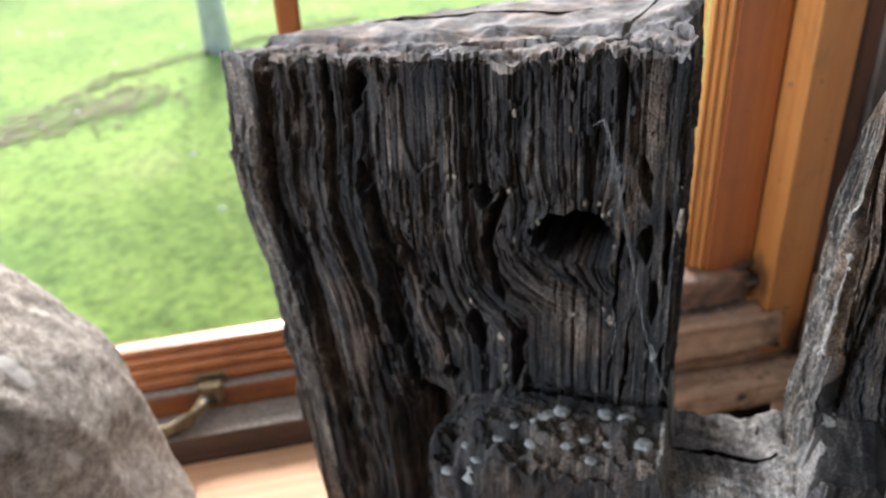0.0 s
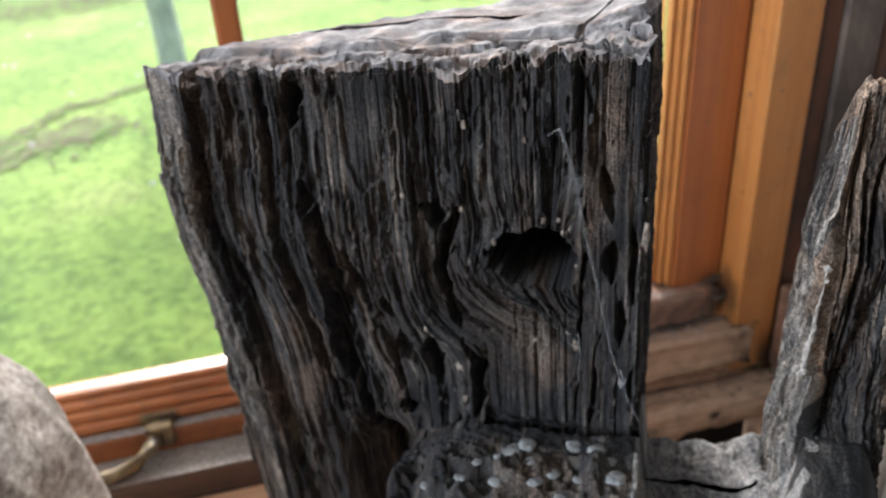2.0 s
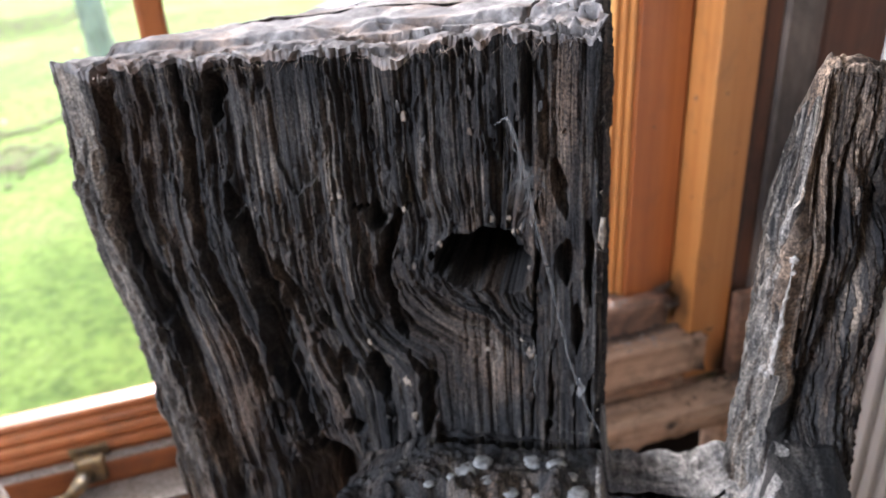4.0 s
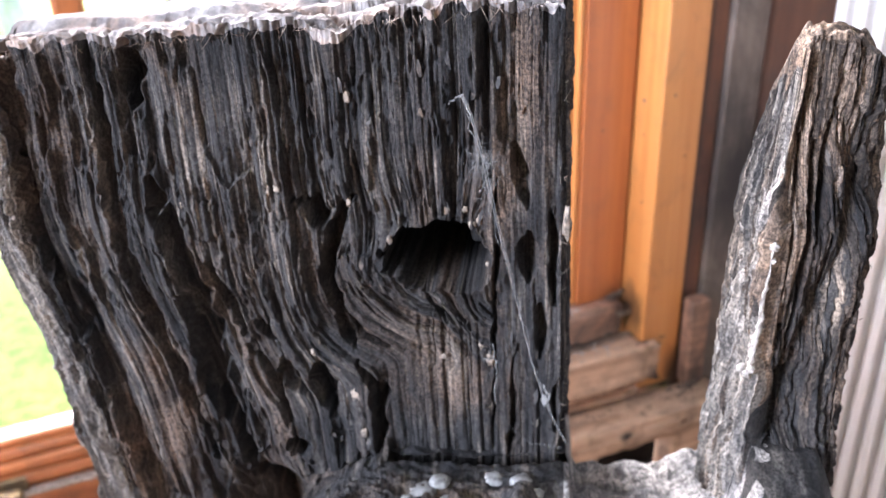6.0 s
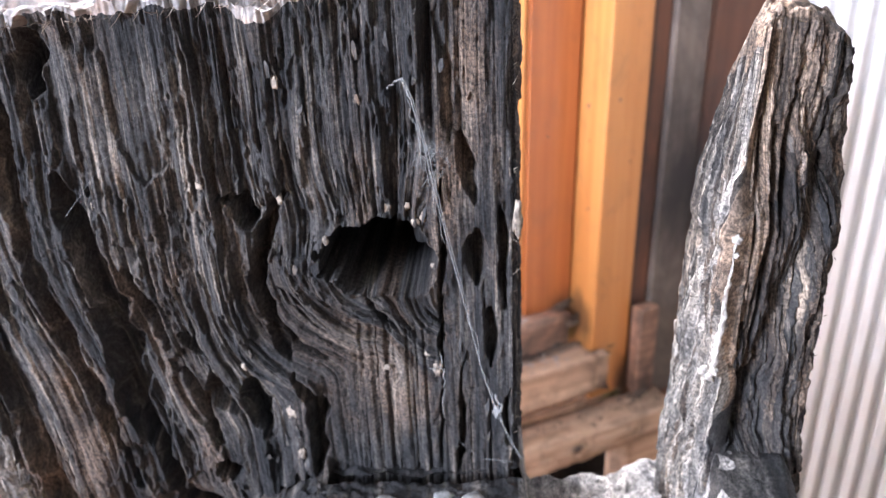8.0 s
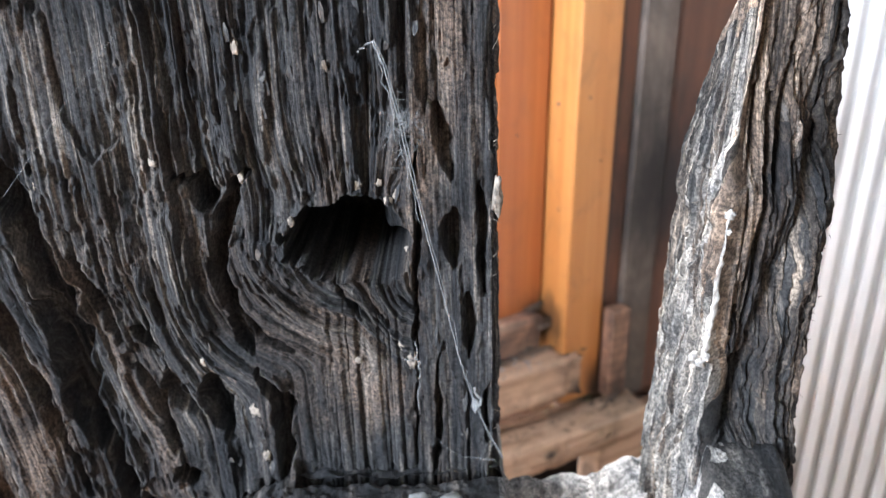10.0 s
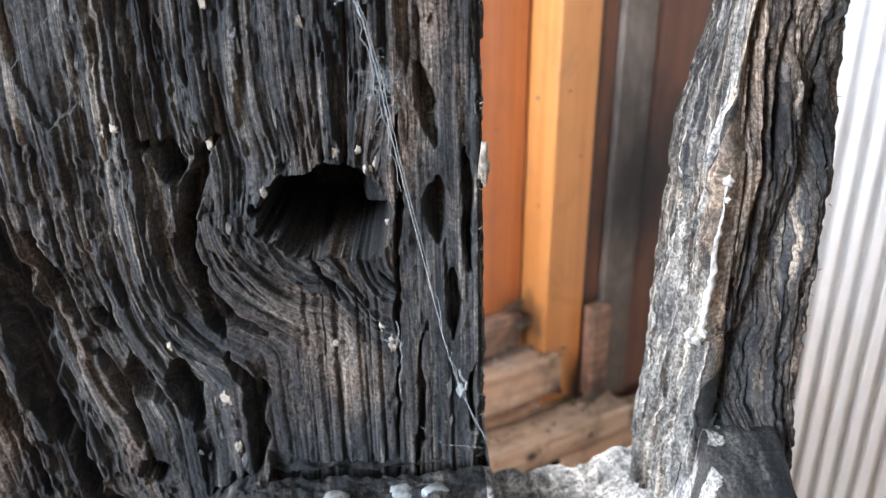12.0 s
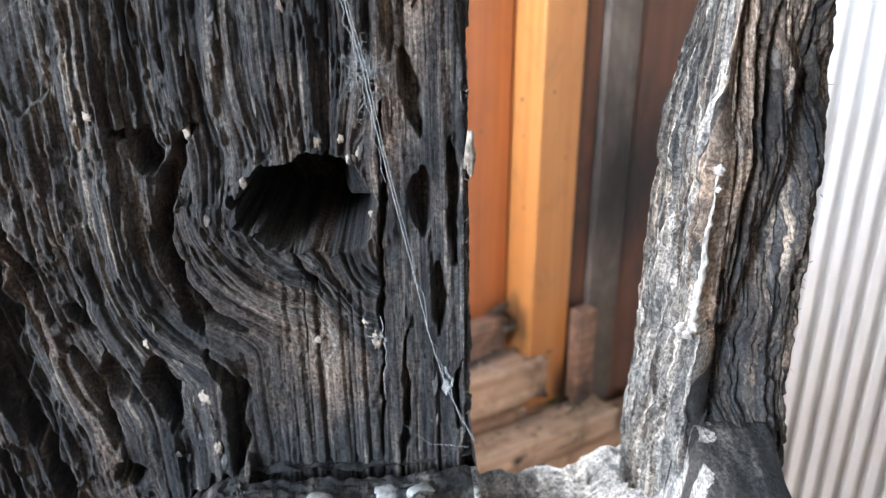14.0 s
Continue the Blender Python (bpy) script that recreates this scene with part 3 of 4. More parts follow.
for _ in range(120):
    x = rc.uniform(0.2, 0.5)
    c = Vector((x, rc.uniform(0.643, 0.662), 0.7562 - 0.0267 * (x - 0.12)))
    m = Matrix.Translation(c) @ Matrix.Rotation(rc.uniform(0, 3), 4, "Z") @ Matrix.Diagonal((rc.uniform(0.0006, 0.003), rc.uniform(0.0005, 0.0013), rc.uniform(0.0003, 0.001), 1))
    bmesh.ops.create_icosphere(crumbs, subdivisions=1, radius=1.0, matrix=m)
tagged(part("dirt_crumbs", crumbs, oak_fibre), "dark dry dirt crumbs lying on the window plank", "dirt", "", "stuff")
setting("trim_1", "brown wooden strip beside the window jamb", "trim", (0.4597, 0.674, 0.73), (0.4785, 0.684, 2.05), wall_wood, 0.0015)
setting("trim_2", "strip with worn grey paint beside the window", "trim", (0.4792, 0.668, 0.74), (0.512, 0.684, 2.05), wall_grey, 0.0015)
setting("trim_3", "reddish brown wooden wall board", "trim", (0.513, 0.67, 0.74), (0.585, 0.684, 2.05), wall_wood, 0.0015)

# ---- board on which the pieces stand ----
stand = base("display_board", "bare orange-brown wooden board under the window", "board")
block("plank", (-0.7, 0.20, 0.743), (0.084, 0.651, 0.763), pine_board, stand, 0.003)
block("plank", (0.086, 0.20, 0.743), (0.30, 0.57, 0.763), pine_board, stand, 0.003)
for x in (-0.6, 0.26):
    for y in (0.25, 0.53):
        block("leg", (x - 0.02, y - 0.02, 0.0), (x + 0.02, y + 0.02, 0.7428), pine_board, stand, 0.003)

# ---- brass catch on the sash ----
catch = base("window_catch", "tarnished brass window catch with curved handle", "window catch")
block("plate", (-0.089, 0.6945, 0.789), (-0.062, 0.6992, 0.8165), brass_mat, catch, 0.0012)
bm = bmesh.new()
add_box(bm, (-0.086, 0.682, 0.792), (-0.065, 0.6943, 0.813), 0.004)
part("housing", bm, brass_mat, catch)
bm = bmesh.new()
tube(bm, [Vector(p) for p in ((-0.078, 0.684, 0.802), (-0.084, 0.674, 0.801), (-0.094, 0.665, 0.796), (-0.11, 0.66, 0.793), (-0.128, 0.659, 0.794), (-0.142, 0.66, 0.797))], 0.0062, 0.0052, 12)
part("handle", bm, brass_mat, catch)
for x, z in ((-0.0872, 0.8145), (-0.0638, 0.791)):
    bm = bmesh.new()
    bmesh.ops.create_uvsphere(bm, u_segments=10, v_segments=6, radius=0.0017, matrix=Matrix.Translation((x, 0.6945, z)))
    part("screw", bm, brass_mat, catch)

# ---- old timber with two horns ----
post = base("forked_oak_timber", "blackened weathered oak timber with knot hole and two horns", "timber")
post.matrix_world = FACE

KU, KZ = 0.0175, 1.0668


def vein(x, y, seed, sharp):
    """Thin broken lines: 1 on them, falling off quickly."""
    return np.clip(1 - np.abs(2 * fbm(x, y, seed, 3) - 1), 0, 1) ** sharp


def fibrous(u, p, z, seed, rib=1.0):
    """Weathered fibres: long ribs, narrow cracks along the grain, torn layers with blunt ends."""
    amp = 0.2 + 1.0 * smooth(0.36, 0.66, fbm(u * 40, z * 16, seed + 10, 3))
    d = rib * 0.0030 * vein(p * 95, z * 2.2, seed, 2.2)
    d += rib * amp * 0.0022 * vein(p * 210, z * 4, seed + 1, 6)
    d += (0.4 + 0.6 * amp) * 0.0010 * vein(p * 430, z * 6, seed + 5, 4)
    d += 0.0005 * fbm(p * 1100, z * 18, seed + 3, 2)
    d += 0.0022 * rib * smooth(0.49, 0.515, fbm(p * 85, z * 17, seed + 13, 4))
    d += amp * 0.0011 * smooth(0.5, 0.53, fbm(p * 220, z * 24, seed + 7, 3))
    d += 0.0012 * amp * smooth(0.5, 0.62, fbm(p * 300, z * 90, seed + 17, 4))
    return d + 0.0011 * fbm(u * 600, z * 330, seed + 11, 3)


SEAM = 0.0355


def swirl(u, z):
    """Grain coordinate: fibres that ring the knot on one side and sweep in under it; straight beyond the seam."""
    x, y = u - KU, KZ - z
    total = 0.031 * np.exp((u - 0.0173) / 0.06)
    mid = 0.030 + 0.015 * smooth(0.0, -0.04, u)
    wide = 0.017 + 0.02 * smooth(0.0, -0.06, u)
    swept = u - total * smooth(0, 1, (y - mid + wide) / (2 * wide))
    rho = np.sqrt(x * x + (0.9 * y) ** 2)
    ringed = KU - rho
    w = smooth(0.044, 0.031, rho) * smooth(-0.004, 0.006, y) * smooth(0.014, -0.006, x)
    p = swept + (ringed - swept) * w
    p = p + 0.004 * np.exp(-((x / 0.03) ** 2) - ((y + 0.012) / 0.014) ** 2) * np.sign(x) * smooth(0.0, 0.012, np.abs(x))
    return np.where(u > SEAM - 0.03 * np.clip(KZ - z, 0, 0.1), u + 0.3, p)


def broad_psi(u, v, z):
    front = v < 0.012
    return np.where(front, swirl(u, z), u + 0.6 * v)


def broad_carve(u, v, z):
    front = 1 - smooth(0.006, 0.02, v)
    p = broad_psi(u, v, z) + 0.002 * (vnoise(u * 30, z * 9, 3) - 0.5)
    rr = np.hypot((u - KU) / 0.0182, (z - KZ) / 0.0128)
    calm = 0.4 + 0.6 * smooth(1.5, 2.1, rr + 0.5 * (z > KZ) + 0.5 * smooth(0.01, 0.02, u))
    d = fibrous(u, p, z, 1, calm)
    # fine raised rings round the knot
    d += 0.0009 * (1 - calm) * vein(p * 620, z * 3, 6, 2.0)
    under = smooth(0.0, 0.012, u) * smooth(SEAM + 0.002, SEAM - 0.004, u) * smooth(KZ - 0.016, KZ - 0.03, z)
    d += under * (0.0016 * vein(u * 330, z * 4, 27, 4) + 0.0014 * vein(u * 140, z * 3, 28, 5))
    # lower right part of the rim hangs inwards; the left end is drawn to a point
    r = rr - 0.16 * smooth(0.004, -0.004, u) * np.exp(-(((z - 1.0625) / 0.004) ** 2))
    r = r + 0.34 * (fbm(u * 110, z * 110, 9, 3) - 0.5) + 0.26 * (fbm(u * 380, z * 380, 8, 2) - 0.5)
    d = d * (0.25 + 0.75 * smooth(0.85, 1.15, r))
    shelf = smooth(0.018, 0.027, u + 0.006 * (fbm(z * 200, u * 60, 19, 2) - 0.5)) * smooth(KZ - 0.009, KZ - 0.003, z)
    f = 0.062 * (1 - smooth(0.9, 1.03, r)) * (1 - 0.62 * shelf)
    f -= 0.0032 * np.exp(-(((r - 1.4) / 0.35) ** 2)) * smooth(KU + 0.014, KU - 0.004, u)
    wob = 0.0034 * (fbm(u * 190, z * 110, 17, 4) - 0.5)
    for pts, half, depth in (
        ([(-0.0100, 1.0880), (-0.0140, 1.0811), (-0.0182, 1.0722), (-0.0215, 1.0564), (-0.0195, 1.0446), (-0.0131, 1.0340), (-0.0035, 1.0288)], 0.0029, 0.013),
        ([(-0.0292, 1.0856), (-0.0216, 1.0850)], 0.0016, 0.007),
        ([(-0.0218, 1.0860), (-0.0223, 1.0755)], 0.0032, 0.011),
        ([(0.0478, 1.0765), (0.0465, 1.0700), (0.0474, 1.0590)], 0.0032, 0.007),
        ([(0.0431, 1.1060), (0.0450, 1.0960), (0.0470, 1.0860)], 0.0024, 0.006),
        ([(0.0508, 1.0500), (0.0516, 1.0380), (0.0510, 1.0280)], 0.0018, 0.006),
        ([(-0.0485, 1.0380), (-0.0415, 1.0290)], 0.0028, 0.009),
        ([(-0.0410, 1.0230), (-0.0420, 1.0130), (-0.0340, 1.0050)], 0.0026, 0.007),
        ([(-0.0295, 1.0200), (-0.0285, 1.0080), (-0.0255, 0.9980)], 0.0052, 0.012),
        ([(-0.0429, 0.9840), (-0.0416, 0.9760)], 0.0042, 0.01),
        ([(-0.0145, 1.0229), (-0.0080, 1.0112), (-0.0095, 0.9760)], 0.0026, 0.009),
        ([(-0.0205, 1.0400), (-0.0150, 1.0280)], 0.002, 0.006),
        ([(-0.0588, 1.0620), (-0.0570, 1.0480), (-0.0530, 1.0340)], 0.0034, 0.009),
        ([(-0.0500, 1.0249), (-0.0450, 1.0090), (-0.0429, 0.9922)], 0.0018, 0.006),
        ([(0.0412, 1.0289), (0.0401, 0.9979), (0.0391, 0.9720)], 0.001, 0.006),
        ([(0.0374, 1.0960), (0.0350, 1.0471), (0.0328, 0.9760)], 0.0009, 0.005),
        ([(0.0107, 1.0560), (0.0125, 1.0483), (0.0179, 1.0396)], 0.0007, 0.006),
        ([(-0.0713, 1.1391), (-0.0738, 1.1170)], 0.0042, 0.013),
        ([(-0.0716, 1.0944), (-0.0690, 1.0750), (-0.0671, 1.0486), (-0.0691, 1.0130), (-0.0650, 0.9880), (-0.0600, 0.90)], 0.0050, 0.012),
        ([(-0.0830, 1.1253), (-0.0840, 1.0999), (-0.0860, 1.0714), (-0.0840, 1.0348), (-0.0800, 1.0006), (-0.0760, 0.9708)], 0.0030, 0.006),
        ([(-0.1120, 1.1500), (-0.1150, 1.1030), (-0.1150, 1.0658), (-0.1100, 1.0275), (-0.1060, 0.9767), (-0.103, 0.88)], 0.0085, 0.008),
        ([(0.0567, 1.02), (0.056, 0.996)], 0.002, 0.006),
        ([(0.0552, 1.085), (0.0552, 1.050)], 0.0016, 0.006),
    ):
        f = np.maximum(f, groove(u + wob, z, pts, half, depth))
    f += 0.03 * smooth(0.975, 0.93, z) * np.exp(-(((u + 0.058) / 0.016) ** 2))
    return d + f * front


def broad_top(u, v):
    z = 1.137 + 0.075 * (u + 0.13) * (u > -0.13) + 0.004 * (fbm(u * 60, v * 60, 21, 3) - 0.5)
    z -= 0.003 * np.exp(-(((u + 0.008) / 0.012) ** 2)) * (v < 0.02)
    z += 0.005 * (fbm(u * 260, v * 260, 23, 2) - 0.5) * smooth(0.03, 0.0, v)
    return z + 0.006 * smooth(0.03, 0.05, u) * smooth(0.0, 0.03, v) - 0.004 * smooth(0.03, 0.055, u) * (v < 0.01)


def broad_cap(u, v):
    # sawn planes that step down towards the front rim
    rough = fbm(u * 45, v * 60, 22, 4)
    crack = groove(u, v, [(-0.06, 0.032), (-0.02, 0.03), (0.03, 0.024), (0.052, 0.07)], 0.0012, 0.005)
    step = 0.003 * smooth(0.026, 0.03, v + 0.006 * (fbm(u * 60, v * 20, 25, 3) - 0.5))
    chips = 0.0028 * smooth(0.5, 0.6, fbm(u * 110, v * 200, 24, 3)) * smooth(0.034, 0.016, v)
    return broad_top(u, v) + 0.0022 * (rough - 0.5) - crack + step - chips


def broad_bend(u, v, z):
    left = smooth(0.02, -0.13, u)
    return u - left * (0.004 + 0.0065 * np.exp(-(((z - 1.075) / 0.034) ** 2))) + left * 0.03 * np.clip(1.05 - z, 0, 1) ** 1.3 - 0.02 * smooth(0.0, 0.06, u) * (z - 1.0), v - 0.0646 * (z - 1.05)


BROAD = [(-0.1195, 0.0), (-0.1295, 0.0045), (-0.1425, 0.0115), (-0.143, 0.018), (-0.122, 0.032), (-0.09, 0.055), (-0.053, 0.068), (-0.026, 0.084), (0.025, 0.105),
         (0.05, 0.1), (0.058, 0.09), (0.063, 0.05), (0.063, 0.008), (0.058, 0.0), (0.0, 0.0), (-0.06, 0.0)]
ring = spread(BROAD, 1050, lambda u, v: np.where(v < 0.012, 5.0, 1.0))
timber("broad_horn", ring, broad_bend, 0.763, broad_top, broad_carve, broad_psi, 640, 90, oak_black, post,
       "blackened horn with knot hole, rough sawn top", broad_cap,
       (oak_black, oak_grey, oak_top), lambda u, v, z: np.where(z > broad_top(u, v) - 0.001 - 0.0035 * vnoise(u * 160, 0 * u, 78), 2, np.where((u < -0.119) & (v > 0.0006) & (v < 0.03), 1, 0)))


def narrow_psi(u, v, z):
    return u + 0.9 * v + 0.05 * np.clip(z - 1.08, 0, 1)


def narrow_carve(u, v, z):
    p = narrow_psi(u, v, z) + 0.002 * (vnoise((u + v) * 40, z * 12, 33) - 0.5)
    d = 0.8 * fibrous(u + v, p, z, 31, 0.8)
    front = smooth(0.006, -0.002, v)
    flank = smooth(0.119, 0.1165, u)
    d *= 1 - 0.5 * flank
    d += 0.0024 * fbm((u + v) * 340, z * 150, 38, 4) + 0.0012 * smooth(0.5, 0.6, fbm((u + v) * 500, z * 90, 39, 3))
    # dark hollow at the foot under the ridge, and the slot beside it
    d += 0.007 * smooth(0.1165, 0.120, u) * smooth(0.142, 0.134, u) * smooth(1.036, 1.024, z) * smooth(1.003, 1.008, z) * front
    d += 0.006 * np.exp(-(((u - 0.1395 + 0.22 * (1.07 - z)) / 0.004) ** 2)) * smooth(1.12, 1.09, z) * front
    d += groove(u, z, [(0.1205, 1.124), (0.1200, 1.098), (0.1195, 1.085)], 0.0024, 0.009) * front
    d -= 0.0042 * groove(u, z, [(0.1190, 1.134), (0.1185, 1.10), (0.1170, 1.0893), (0.1165, 1.0644), (0.1160, 1.0486), (0.1160, 1.0325)], 0.0026, 1.0) * smooth(0.012, 0.0, v)
    for a, z0, z1 in ((0.126, 1.125, 1.06), (0.131, 1.11, 1.03), (0.1355, 1.125, 1.075), (0.1435, 1.10, 1.03), (0.124, 1.05, 1.035)):
        d += groove(u, z, [(a, z0), (a - 0.002, (z0 + z1) / 2), (a - 0.004, z1)], 0.0012, 0.005) * front
    return d


def narrow_bend(u, v, z):
    # the tip leans over and thins, and the foot flares
    t = smooth(1.075, 1.135, z)
    v = np.where(v > 0.0, v * (1 - 0.6 * t), v)
    flank = smooth(0.13, 0.11, u)
    low = smooth(1.03, 0.985, z)
    wave = 0.0025 * (vnoise(z * 45, 0 * z, 71) - 0.5) * smooth(0.0, 0.03, v)
    u = u + (0.0025 * smooth(1.085, 1.12, z) - 0.001 * np.exp(-(((z - 1.075) / 0.02) ** 2)) - 0.003 * smooth(1.03, 0.99, z)) * flank - 0.0055 * smooth(1.07, 1.115, z) * (1 - flank)
    return u + low * 0.003 * smooth(0.13, 0.16, u) - wave, v - 0.004 * low * (v < 0.0)


def narrow_top(u, v):
    z = 1.138 + 0.012 * (fbm(u * 120, v * 120, 41, 3) - 0.5) - 0.010 * smooth(0.138, 0.152, u) - 0.016 * smooth(0.015, 0.05, v)
    return z - 0.014 * smooth(0.121, 0.110, u) - 0.004 * smooth(0.128, 0.118, u)


NARROW = [(0.1125, 0.016), (0.1118, 0.028), (0.114, 0.038), (0.13, 0.046), (0.145, 0.04), (0.1545, 0.02), (0.1538, 0.006), (0.15, -0.004),
          (0.14, -0.0085), (0.128, -0.0098), (0.1205, -0.0095), (0.1165, -0.006), (0.1138, 0.005)]


def narrow_pick(u, v, z):
    rag = 0.05 * (fbm((u + v) * 320, z * 40, 77, 3) - 0.5)
    flank = (u < 0.1168 + 0.006 * (fbm((u + v) * 300, z * 40, 79, 3) - 0.5)) & (v < 0.045)
    upper = z > 1.03 + 6 * np.clip(u - 0.121, 0, 0.0125) + rag
    strip = (u > 0.143) & (z > 1.03 + rag) & (fbm((u + v) * 200, z * 20, 83, 3) > 0.45)
    streak = fbm((u + v) * 520, z * 14, 85, 3)
    dim = flank & ((streak > 0.53) & (z > 1.05 + rag) | (streak > 0.62))
    return np.where(dim, 2, np.where(flank, 1, np.where(strip, 2, np.where(upper, 3, np.where(fbm((u + v) * 260, z * 24, 80, 3) > 0.58, 2, 0)))))


ring = spread(NARROW, 560, lambda u, v: np.where(v < 0.045, 2.0, 1.0))
timber("narrow_horn", ring, narrow_bend, 0.80, narrow_top, narrow_carve, narrow_psi, 540, 40, oak_side, post,
       "pale ragged horn with fuzzy broken tip", None, (oak_black, oak_grey, oak_side, oak_tip), narrow_pick, lambda u, v: 3 + 0 * u.astype(int))


def foot_top(u, v):
    fine = 0.004 * (fbm(u * 420, v * 420, 55, 3) - 0.5)
    knob = fine + 0.026 * (fbm(u * 90, v * 120, 51, 3) - 0.5) * smooth(-0.002, -0.02, v)
    left = 0.981 + knob + 0.004 * smooth(0.03, 0.06, u) - 0.022 * smooth(-0.004, -0.05, u) - 0.5 * np.clip(-0.018 - v, 0, 1)
    slot = 0.951 + 0.5 * fine + 0.006 * (fbm(u * 200, v * 200, 52, 3) - 0.5) + 0.008 * smooth(0.1, 0.114, u)
    slot = slot + 0.45 * np.clip(0.025 - v, 0, 0.03)
    right = 1.004 - 0.04 * smooth(-0.002, 0.02, v) - 0.55 * np.clip(-0.008 - v, 0, 0.06) + 0.003 * (fbm(u * 120, v * 120, 56, 3) - 0.5) - 0.022 * smooth(0.140, 0.152, u)
    z = left + (slot - left) * smooth(0.0605, 0.0645, u)
    return z + (right - z) * smooth(0.116, 0.121, u)


FOOT = [(-0.045, -0.032), (-0.05, -0.01), (-0.04, 0.03), (0.0, 0.05), (0.06, 0.045), (0.112, 0.05), (0.15, 0.05), (0.152, 0.03), (0.153, 0.0),
        (0.149, -0.03), (0.11, -0.036), (0.06, -0.038), (0.0, -0.04)]


def foot_carve(u, v, z):
    p = u + 0.5 * v
    return 0.006 * np.abs(2 * fbm(p * 60, z * 25, 61, 3) - 1) + 0.003 * fbm(p * 250, z * 90, 62, 3)


ring = spread(FOOT, 420, lambda u, v: np.where(v < 0.0, 2.0, 1.0))
timber("foot", ring, lambda u, v, z: (u, v), 0.763, foot_top, foot_carve, lambda u, v, z: u + 0.5 * v, 260, 150, oak_side, post,
       "dusty grey foot with rotten ledge", None, (oak_black, oak_grey, oak_black, oak_dust, oak_base), lambda u, v, z: np.where(u > 0.125, 4, np.where(u > 0.062, 3, 0)), lambda u, v: np.where(u > 0.121 + 0.02 * (fbm(u * 200, v * 200, 59, 3) - 0.5), 4, np.where(u > 0.06, 3, 2)))

# ---- round-topped stone ----
stone = base("standing_stone", "rough grey-brown rounded stone with pale spots", "stone")
bm = bmesh.new()
bmesh.ops.create_icosphere(bm, subdivisions=6, radius=1.0)
for v in bm.verts:
    c = v.co.copy()
    n = Vector([math.copysign(abs(k) ** 0.72, k) for k in c])
    p = Vector((-0.258 + n.x * 0.128, 0.53 + n.y * 0.11, 0.876 + n.z * 0.165))
    p.x += 0.3 * max(0.0, 1.0 - p.z) * (1 if c.x > 0 else -0.4)
    p += c * (0.012 * noise.noise(c * 2.2) + 0.004 * noise.noise(c * 8) + 0.0015 * noise.noise(c * 30))
    p.z = max(p.z, 0.7632)
    v.co = p
for f in bm.faces:
    f.smooth = True
part("boulder", bm, stone_mat, stone)

# ---- corrugated panel ----
panel = base("corrugated_panel", "white corrugated plastic panel with upright ribs", "panel")
a, bb = Vector((0.50, 0.60, 0)), Vector((0.72, 0.12, 0))
along = (bb - a).normalized()
PITCH = 0.0125
bm = bmesh.new()
cols = []
for i in range(17):
    s0 = PITCH * i / 16
    c = math.cos(2 * math.pi * i / 16)
    off = 0.004 - 0.009 * max(0.0, c) ** 1.5
    cols.append([bm.verts.new((s0, -off + q, z)) for q in (0, 0.0014) for z in (0.0, 0.7, 0.95, 1.3, 1.9)])
for c0, c1 in zip(cols, cols[1:]):
    for k in range(4):
        bm.faces.new((c0[k], c1[k], c1[k + 1], c0[k + 1])).smooth = True
        bm.faces.new((c0[k + 5], c0[k + 6], c1[k + 6], c1[k + 5])).smooth = True
rib = part("rib", bm, panel_mat, panel)
turn = Matrix.Rotation(math.atan2(along.y, along.x), 4, "Z")
rib.matrix_world = Matrix.Translation(a) @ turn
for i in range(1, 42):
    o = rib.copy()
    scene.collection.objects.link(o)
    o.matrix_world = Matrix.Translation(a + along * PITCH * i) @ turn

# ---- tree outside ----
tree = base("tree", "young tree with pale grey trunk on the lawn", "tree")
bm = bmesh.new()


def limb(bm, pts, r0, r1, sides=10):
    rings = []
    n = len(pts)
    for i, p in enumerate(pts):
        d = (pts[min(i + 1, n - 1)] - pts[max(i - 1, 0)]).normalized()
        x = d.orthogonal().normalized()
        y = d.cross(x)
        r = r0 + (r1 - r0) * i / (n - 1)
        rings.append([bm.verts.new(p + (x * math.cos(t) + y * math.sin(t)) * r * random.uniform(0.92, 1.08))
                      for t in (2 * math.pi * k / sides for k in range(sides))])
    for a0, a1 in zip(rings, rings[1:]):
        for k in range(sides):
            f = bm.faces.new((a0[k], a0[(k + 1) % sides], a1[(k + 1) % sides], a1[k]))
            f.smooth = True


rnd = random.Random(4)
foot_at = Vector((-0.52, 6.42, -0.45))
limb(bm, [foot_at + Vector((-0.012 * k + 0.02 * math.sin(k), 0.01 * k, 0.35 * k)) for k in range(10)], 0.10, 0.06, 14)
tips = []
for k in range(9):
    s = foot_at + Vector((-0.1, 0.08, 2.0 + 0.13 * k))
    a = k * 2.4
    e = s + Vector((math.cos(a) * 0.9, math.sin(a) * 0.9, 0.7 + 0.1 * k))
    limb(bm, [s, s.lerp(e, 0.5) + Vector((0, 0, 0.1)), e], 0.035, 0.012, 7)
    tips += [s.lerp(e, q) for q in (0.45, 0.7, 0.9, 1.05)]
part("trunk", bm, bark_mat, tree)
bm = bmesh.new()
for p in tips:
    for _ in range(60):
        c = p + Vector([rnd.gauss(0, 0.26) for _ in range(3)])
        d, e = Vector([rnd.uniform(-1, 1) for _ in range(3)]).normalized() * 0.05, Vector([rnd.uniform(-1, 1) for _ in range(3)]).normalized() * 0.03
        bm.faces.new([bm.verts.new(c + q) for q in (-d, e, d, -e)])
part("crown", bm, leaf_mat, tree)

# ---- lawn: grass tufts, worn soil, pale path, small flowers ----
rg = random.Random(12)


def lawn_z(x, y):
    return -0.42 + 0.03 * noise.noise((x * 0.5, y * 0.5, 0))


